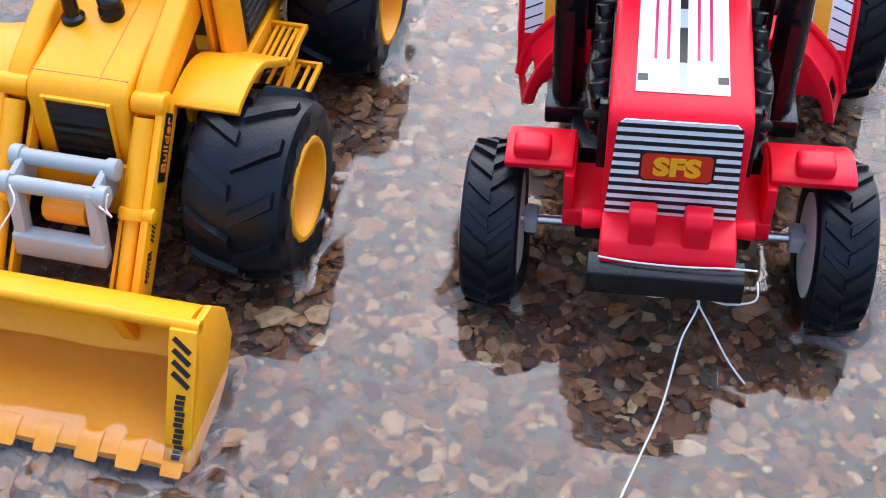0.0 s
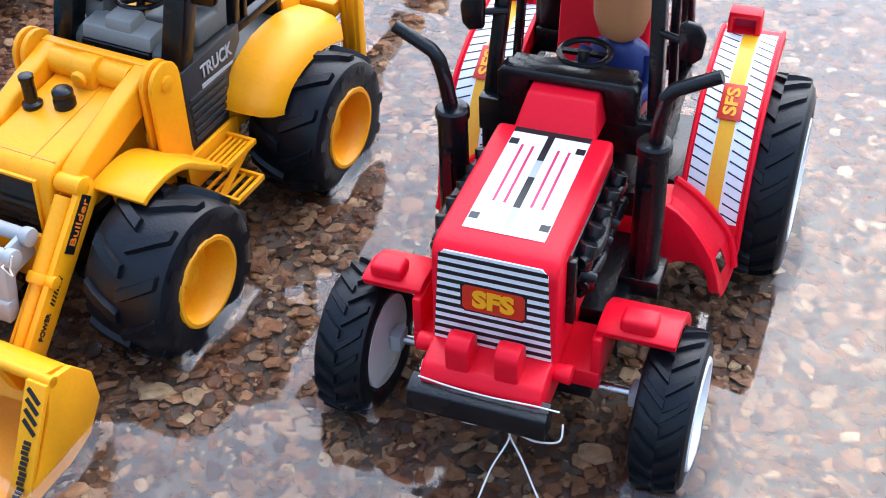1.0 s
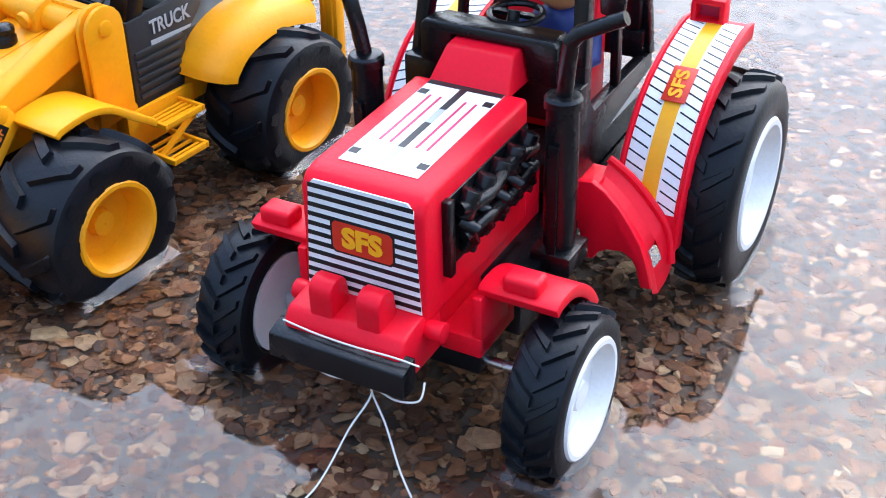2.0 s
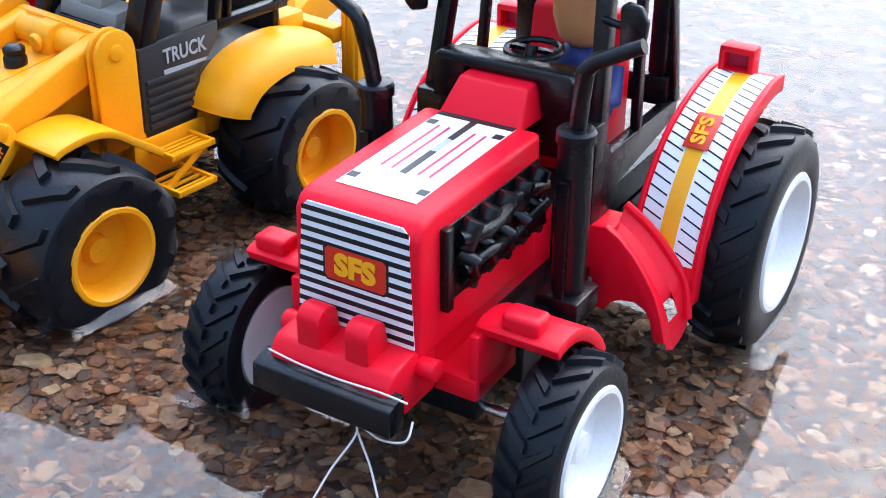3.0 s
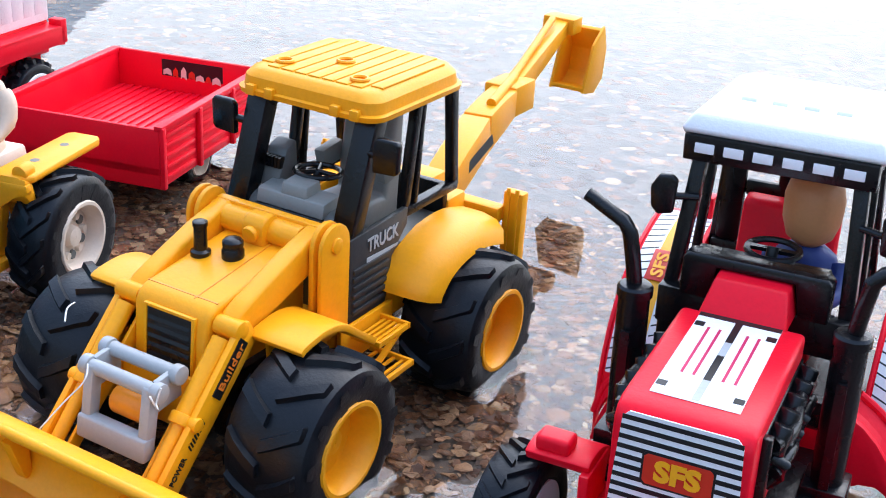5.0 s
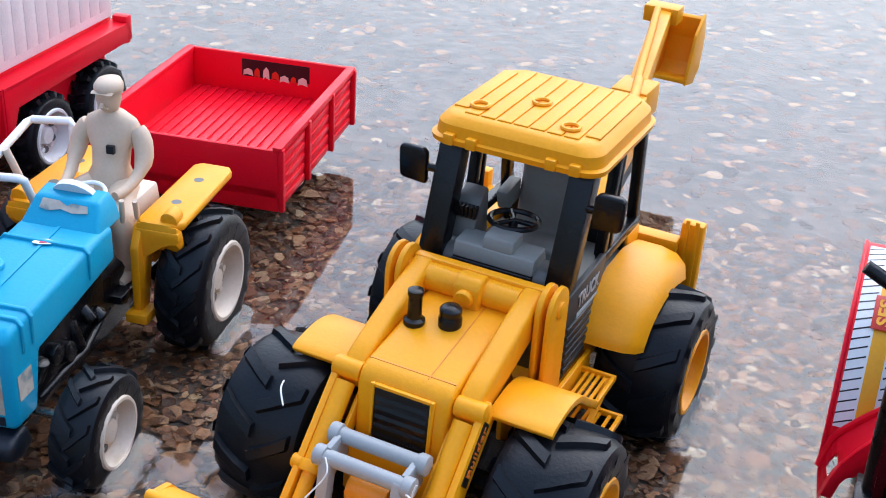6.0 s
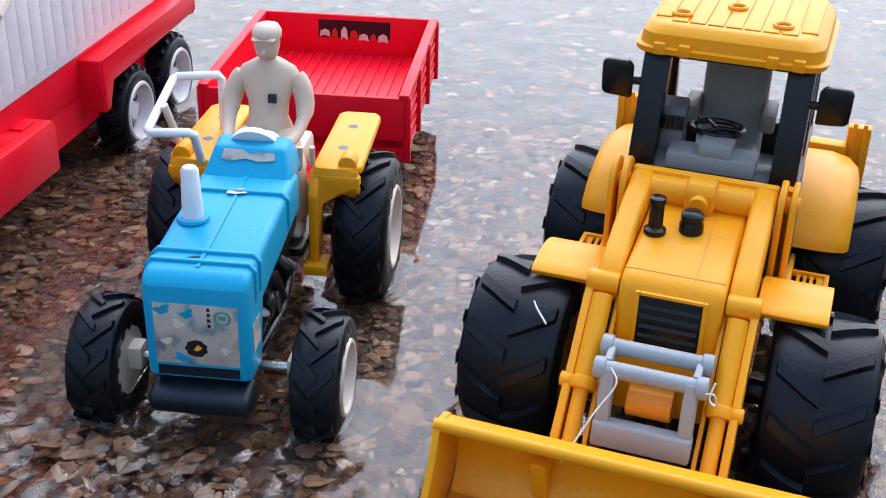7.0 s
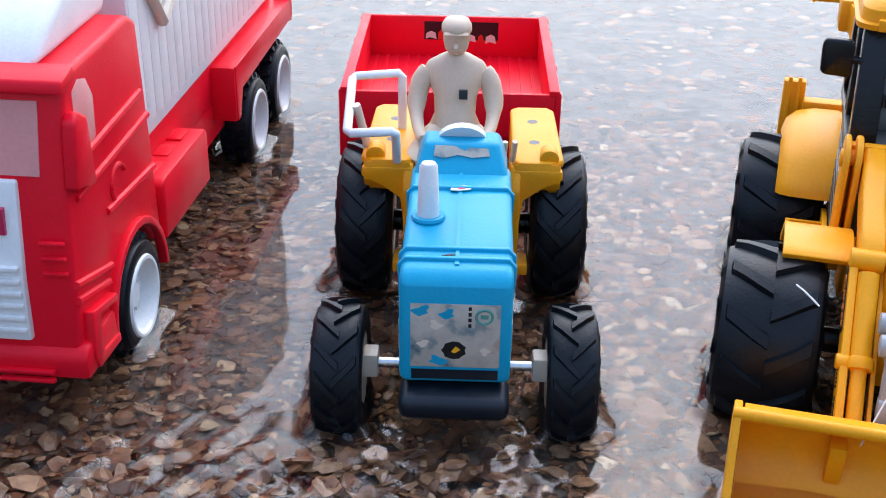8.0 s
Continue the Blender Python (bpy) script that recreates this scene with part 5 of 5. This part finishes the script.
def make_trailer():
    t = thing("toy_trailer", -21.92, 37.3, 0, 0.9, "open red plastic toy trailer with ribbed sides", "toy trailer")
    L, W, z0, z1, w = 9.65, 3.82, 1.7, 4.36, 0.2
    part("floor", box(-W, W, 0, L, 2.3, 2.6), RED, t)
    for k in range(16):
        x = -3.3 + 0.44 * k
        part("floor_rib", box(x - 0.07, x + 0.07, 0.3, L - 0.3, 2.58, 2.68), RED, t)
    part("front_board", box(-W, W, 0, w, z0, z1 - 0.1), RED, t, bevel=0.06)
    back = part("tail_board", box(-W, W, L - w, L, z0, z1 + 0.02), RED, t, bevel=0.06)
    lb = part("label", box(-1.3, 1.9, L - w - 0.016, L - w, 3.35, 4.15), S_BLACK, back, "torn dark label with pale remains")
    rnd = random.Random(8)
    for k in range(7):
        x = -1.0 + 0.43 * k
        h, w2 = rnd.uniform(0.14, 0.3), rnd.uniform(0.13, 0.24)
        z = 3.6 - 0.03 * k + rnd.uniform(-0.06, 0.1)
        part("label_rest", prism([(x - w2, z - h), (x - 0.05, z - h * 0.6), (x + w2, z - h), (x + w2 * 0.8, z + h * 0.5), (x, z + h), (x - w2 * 0.9, z + h * 0.4)], L - w - 0.03, L - w - 0.012, "y"), S_RED if k % 2 else CREAM, lb)
    for s in (-1, 1):
        xs = lambda a, b: (min(s * a, s * b), max(s * a, s * b))
        sd = part("side_board", box(*xs(W - w, W), w, L - w, z0, z1), RED, t, bevel=0.05)
        part("side_top", box(*xs(W - w - 0.03, W + 0.16), 0.0, L, z1 - 0.22, z1 + 0.04), RED, sd, bevel=0.05)
        for k in range(4):
            y = 0.12 + k * (L - 0.3) / 3
            part("stake", box(*xs(W, W + 0.22), y - 0.12, y + 0.14, z0, z1 - 0.05), RED, sd, bevel=0.05)
        for k in range(3):
            y0 = 0.12 + k * (L - 0.3) / 3
            for j in range(5):
                z = z0 + 0.25 + 0.45 * j
                part("groove_rib", box(*xs(W - 0.02, W + 0.1), y0 + 0.35, y0 + 2.75, z, z + 0.22), RED, sd, bevel=0.04)
        wheel(t, s * 2.4, 5.2, 1.1, 1.2, 1.0, 0.7, CREAM, 12, 0.08, 0.2, 0.4)
    part("axle", rod((-2.4, 5.2, 1.1), (2.4, 5.2, 1.1), 0.2), BLACK, t)
    part("axle_mount", box(-1.4, 1.4, 4.6, 5.8, 1.0, 2.35), BLACK, t)
    return t


make_trailer()


# ---- red and white lorry ----
def make_lorry():
    t = thing("toy_lorry", -30.4, 26.35, 0, -3.2, "red plastic toy lorry with a white cargo box", "toy lorry")
    W = -7.4
    cab = [(-4.25, 1.55), (-4.35, 2.2), (-4.28, 4.3), (-3.95, 6.9), (-3.42, 9.1), (-3.0, 9.45), (1.5, 9.6), (2.1, 9.3), (2.4, 5.4), (2.5, 2.4), (2.2, 2.4)] + [(2.15 * math.cos(a), 1.55 + 2.15 * math.sin(a)) for a in [radians(d) for d in (25, 50, 75, 100, 125, 150)]] + [(-2.2, 1.5)]
    c = part("cab", prism(cab, W + 0.2, -0.2), RED, t, "red lorry cab", bevel=0.18, seg=3)
    # wheel-arch flare, side lines, bumper
    arch = [(2.2 * math.cos(radians(d)), 1.55 + 2.2 * math.sin(radians(d))) for d in range(0, 181, 15)]
    part("wheel_arch", along(arch, -0.3, 0.0, 0.0, 0.22), RED, c, bevel=0.04)
    part("bumper", prism([(-4.5, 1.55), (-4.55, 2.2), (-4.3, 2.5), (-2.3, 2.5), (-2.15, 1.45)], W, 0.0), RED, c, bevel=0.15)
    part("bumper_line", box(-2.4, -0.9, -4.68, -4.5, 1.5, 1.62), RED, c, bevel=0.04)
    part("bumper_line", box(-2.4, -0.9, -4.68, -4.5, 1.75, 1.87), RED, c, bevel=0.04)
    for a, b in (((-3.5, 6.3), (2.1, 6.48)), ((-1.6, 5.07), (2.2, 4.82)), ((-2.36, 7.14), (1.7, 7.31)), ((-4.2, 4.2), (-1.8, 3.55)), ((-4.2, 3.75), (-2.1, 3.2))):
        part("side_line", tube([(-0.2, *a), (-0.18, *b)], 0.11, 8), RED, c)
    part("handle", tube([(-0.2, -0.6 + 0.55 * math.cos(a), 5.5 + 0.5 * math.sin(a)) for a in [radians(d) for d in range(20, 221, 20)]], 0.08, 8), RED, c)
    part("side_step", prism([(-3.95, 3.3), (-4.1, 2.0), (-3.9, 1.6), (-2.3, 1.5), (-2.3, 1.75), (-3.5, 1.9), (-3.5, 3.0), (-2.2, 2.7), (-2.2, 2.95)], -0.25, 0.08), RED, c, bevel=0.05)
    for k in range(3):
        part("corner_slot", box(-0.95, -0.3, -4.38, -4.22, 4.5 + 0.42 * k, 4.62 + 0.42 * k), RED, c, bevel=0.04)
    # both panes are opaque, the reddish glow of the cab is in their colour
    win = [(-3.0, 7.5), (-2.95, 8.9), (-2.5, 9.1), (-2.0, 8.95), (-1.65, 8.4), (-1.75, 7.3), (-2.4, 7.25)]
    part("side_window", prism(win, -0.215, -0.185), PINK, c, "side window painted pink like the red-lit cab inside", bevel=0.012)
    part("mirror", prism([(-4.0, 6.75), (-3.72, 8.4), (-3.4, 8.6), (-2.85, 8.3), (-2.7, 6.4)], -0.25, 0.12), RED, c, bevel=0.1)
    part("visor", prism([(-3.75, 9.1), (-3.65, 9.4), (-2.8, 9.6), (-2.8, 9.2)], W + 0.1, -0.1), RED, c, bevel=0.08)
    ws = part("windscreen", loft([[(-6.9, -3.95, 7.05), (-0.85, -3.95, 7.05), (-0.85, -3.8, 7.05), (-6.9, -3.8, 7.05)], [(-6.8, -3.52, 8.85), (-0.85, -3.52, 8.85), (-0.85, -3.4, 8.85), (-6.8, -3.4, 8.85)]]), PINK, c, "windscreen painted pink like the red-lit cab inside")
    part("front_grille", prism([(-4.5, 2.65), (-4.48, 4.2), (-4.1, 6.95), (-3.8, 6.95), (-4.0, 2.65)], -6.2, -1.42), WHITE, c, "white front panel", bevel=0.08)
    for k in range(6):
        z = 2.6 + 0.35 * k
        part("grille_line", box(-6.1, -1.5, -4.56, -4.4, z + 0.3, z + 0.44), WHITE, c, bevel=0.03)
    part("emblem", box(-2.15, -1.75, -4.36, -4.2, 5.6, 6.3), S_MAG, c)
    dome = [(-2.9, 9.4), (-2.1, 10.3), (-0.6, 11.0), (1.4, 11.4), (2.1, 11.0), (2.1, 9.5)]
    part("roof_fairing", prism(dome, W + 0.8, -1.0), WHITE, t, "white roof fairing", bevel=0.3, seg=3)
    for x in (-1.6, -2.9):
        part("roof_groove", prism([(-2.9, 9.4), (-2.8, 9.49), (-0.6, 9.57), (-0.6, 9.45)], x - 0.05, x + 0.05), S_MAG, c)
    # chassis steps, skirt, box
    st = part("fuel_tank", prism([(2.6, 2.2), (2.6, 4.0), (2.8, 4.15), (7.3, 4.05), (7.5, 3.85), (7.5, 2.1)], -1.5, -0.05), RED, t, "red side tank with steps", bevel=0.1)
    for k in range(3):
        part("step", box(-1.2, -0.5, 3.2 + 1.4 * k, 4.1 + 1.4 * k, 4.08, 4.16), RED, st, bevel=0.03)
    part("chassis", box(-6.4, -1.0, 2.0, 20.5, 2.0, 3.4), RED, t)
    sk = part("skirt", prism([(11.6, 4.75), (11.6, 2.7), (12.0, 2.7), (12.5, 3.7), (20.6, 3.9), (21.3, 3.8), (21.3, 4.75)], -0.3, -0.05), RED, t, "red side skirt over the rear wheels", bevel=0.05)
    part("skirt_top", box(-1.2, -0.05, 11.6, 21.3, 4.6, 4.8), RED, sk, bevel=0.05)
    part("skirt_front", box(-1.4, -0.1, 11.5, 11.8, 2.7, 4.78), RED, sk, bevel=0.05)
    part("tail_corner", box(-0.8, -0.05, 21.0, 21.5, 3.9, 5.1), RED, sk, bevel=0.08)
    part("box_base", box(W + 0.9, -1.0, 3.0, 21.2, 3.3, 5.0), RED, t, "red sill under the cargo box", bevel=0.06)
    bx = part("cargo_box", box(W + 0.7, -0.85, 3.2, 21.2, 4.95, 13.0), WHITE, t, "white ribbed cargo box", bevel=0.15)
    for k in range(22):
        y = 3.7 + 0.8 * k
        part("box_rib", box(-0.87, -0.84, y - 0.36, y + 0.36, 5.4, 12.6), WHITE, bx, bevel=0.008)
    part("box_arm", tube([(-0.75, 4.2, 10.2), (-0.7, 5.8, 8.2), (-0.75, 10.2, 10.6)], 0.22, 8), CREAM, bx, "pale lifting arm on the box")
    part("box_arm_plate", prism([(4.3, 10.4), (5.8, 8.5), (10.0, 10.7)], -0.84, -0.76), WHITE, bx)
    for y in (0.0, 14.6, 19.0):
        for x in (-0.65, W + 0.65):
            wheel(t, x, y, 1.62, 1.7, 1.3, 1.12, WHITE, 18, 0.22, 0.32, 0.1, dish=0.45, spokes=6, side=1 if x > -1 else -1, middle=0.05, reach=0.44, rim_label="white plastic rim")
        part("axle", rod((W + 0.7, y, 1.58), (-0.7, y, 1.58), 0.25), BLACK, t)
    return t


make_lorry()
# ---- strings ----
def string(name, pts, r, label, k=8):
    bm = tube(curve_points(pts, k), r, 6)
    return tagged(part(name, bm, STRING, smooth=80), label, "string")


KNOT = (5.66, 18.36, 2.56)
string("pull_string", [(3.55, 18.75, 3.0), (4.5, 18.4, 2.62), KNOT, (5.3, 17.8, 1.65), (4.85, 16.7, 0.6), (4.2, 15.4, 0.45), (3.6, 14.2, 0.42), (2.9, 12.6, 0.4)], 0.026, "thin white cotton string tied to the tractor bumper")
string("string_end", [(6.95, 18.35, 3.1), (6.9, 18.1, 2.75), (6.3, 18.2, 2.52), KNOT, (6.05, 18.2, 1.7), (6.55, 17.75, 0.9), (6.95, 17.45, 0.45)], 0.026, "loose white string end hanging into the water")
string("bumper_string", [(3.3, 18.85, 3.5), (4.2, 18.62, 3.52), (5.2, 18.45, 3.55), (6.2, 18.32, 3.62), (6.85, 18.3, 3.55)], 0.024, "white string wound along the black bumper")
string("winch_string", [(-10.55, 20.75, 4.1), (-10.4, 20.45, 3.95), (-10.5, 20.3, 3.7), (-10.9, 20.0, 3.2), (-11.6, 19.3, 2.2)], 0.024, "white string from the winch roller to the bucket")
string("winch_knot", [(-8.3, 20.1, 4.0), (-8.15, 19.85, 4.15), (-8.05, 20.0, 3.75), (-8.2, 20.2, 3.8), (-8.1, 20.3, 4.2)], 0.026, "white string knotted round the winch roller", 5)
string("tyre_thread", [(-12.55, 23.2, 4.35), (-12.45, 22.7, 4.42), (-12.2, 22.2, 4.3)], 0.026, "short white thread caught on the digger tyre", 5)


# ---- gravel ----
def gravel(name, count, x0, x1, y0, y1, smin, smax, zlo, zhi, seed, label):
    """Flat angular chips of slate and shale, heaped on the bed: one mesh of countless stones."""
    rng = np.random.default_rng(seed)
    base = np.array([(math.cos(a) * r, math.sin(a) * r, z) for z, r, o in ((-0.5, 0.72, 0.0), (0.1, 1.0, 0.45), (0.5, 0.66, 0.2)) for a in [o + 2 * math.pi * i / 6 for i in range(6)]])
    faces = [[0, 5, 4, 3, 2, 1], [12, 13, 14, 15, 16, 17]]
    for b in (0, 6):
        for i in range(6):
            j = (i + 1) % 6
            faces += [[b + i, b + j, b + 6 + j, b + 6 + i]]
    verts, polys = [], []
    nv = len(base)
    for i in range(count):
        x, y = rng.uniform(x0, x1), rng.uniform(y0, y1)
        s = smin + (smax - smin) * rng.random() ** 2.6
        p = base * (s, s * rng.uniform(0.5, 0.95), s * rng.uniform(0.18, 0.42))
        p = p * rng.uniform(0.72, 1.18, (nv, 1)) + rng.normal(0, 0.05 * s, (nv, 3))
        a, tx, ty = rng.uniform(0, 6.28), rng.normal(0, 0.22), rng.normal(0, 0.22)
        ca, sa = math.cos(a), math.sin(a)
        p = np.stack([p[:, 0] * ca - p[:, 1] * sa, p[:, 0] * sa + p[:, 1] * ca, p[:, 2] + p[:, 0] * tx + p[:, 1] * ty], 1)
        verts.append((p + (x, y, rng.uniform(zlo, zhi))) * CM)
        polys += [[q + i * nv for q in f] for f in faces]
    me = bpy.data.meshes.new(name)
    me.from_pydata(np.concatenate(verts).tolist(), [], polys)
    me.materials.append(GRAVEL)
    return tagged(new(name, me), label, "gravel", kind="stuff")


gravel("gravel", 50000, -38, 20, 8, 46, 0.07, 0.4, BED - 0.28, BED - 0.05, 1, "brown and grey angular gravel under water")
gravel("far_gravel", 9000, -60, 40, 45, 95, 0.2, 0.6, BED - 0.28, BED - 0.05, 2, "brown and grey gravel under deeper water")
gravel("large_gravel", 420, -38, 20, 8, 44, 0.3, 0.6, BED - 0.15, BED + 0.02, 3, "larger flat stones lying on the gravel")
gravel("shore_gravel", 1500, -34, -20, 13, 21.0, 0.12, 0.5, BED + 0.05, BED + 0.5, 4, "stones that break the water near the blue tractor")

# ---- water: one sheet, finer round the toys, drawn up where it wets them ----
def water_sheet():
    mat, n, l, p = material("shallow_water")
    p.inputs["Base Color"].default_value = (1, 1, 1, 1)
    p.inputs["Roughness"].default_value, p.inputs["IOR"].default_value, p.inputs["Transmission Weight"].default_value = 0.0, WATER_IOR, 1.0
    p.inputs["Specular IOR Level"].default_value = WATER_SPEC
    tc, n1 = n.new("ShaderNodeTexCoord"), n.new("ShaderNodeTexNoise")
    n1.inputs["Scale"].default_value, n1.inputs["Detail"].default_value = 22.0, 3.0
    l.new(tc.outputs["Object"], n1.inputs["Vector"])
    b = n.new("ShaderNodeBump")
    b.inputs["Strength"].default_value, b.inputs["Distance"].default_value = 0.2, 0.0006
    l.new(n1.outputs["Fac"], b.inputs["Height"])
    l.new(b.outputs["Normal"], p.inputs["Normal"])
    gx = np.concatenate([[-6000, -600, -150, -70], np.arange(-44, 22, 0.16), [40, 100, 600, 6000]])
    gy = np.concatenate([[-6000, -600, -60, 0], np.arange(10, 50, 0.16), [70, 150, 600, 6000]])
    X, Y = np.meshgrid(gx, gy)
    D = foot_distance(X, Y)
    wob = np.sin(X * 1.7 + 1.3 * np.sin(Y * 1.1)) * np.sin(Y * 1.5 + np.sin(X * 0.9))
    Z = WATER + 0.3 * np.clip(1 - D / (0.52 + 0.2 * wob), 0, 1) + 0.025 * wob * np.exp(-D / 1.0)
    # thin, broken film over the stones that stand highest
    film = np.exp(-(((X + 26) / 8.5) ** 4 + ((Y - 17.3) / 4.6) ** 4)) + np.exp(-(((X + 9) / 5) ** 4 + ((Y - 13) / 2.6) ** 4))
    Z += film * 0.13 * (np.sin(X * 3.1 + 2 * np.sin(Y * 1.7)) * np.sin(Y * 2.7 + 1.5 * np.sin(X * 1.3)) + 0.6 * np.sin(X * 6.1 + Y * 1.9) * np.sin(Y * 5.3 - X))
    nx, ny = len(gx), len(gy)
    vs = np.stack([X.ravel(), Y.ravel(), Z.ravel()], 1) * CM
    i = np.arange(nx * ny).reshape(ny, nx)
    fs = np.stack([i[:-1, :-1].ravel(), i[:-1, 1:].ravel(), i[1:, 1:].ravel(), i[1:, :-1].ravel()], 1)
    me = bpy.data.meshes.new("water")
    me.from_pydata(vs.tolist(), [], fs.tolist())
    me.materials.append(mat)
    me.polygons.foreach_set("use_smooth", np.ones(len(fs), dtype=bool))
    ob = new("water", me)
    ob.visible_shadow = False
    return tagged(ob, "clear still rain water over gravel, mirroring the sky", "water", kind="structure")


WATER_IOR, WATER_SPEC = 1.42, 0.66
water_sheet()
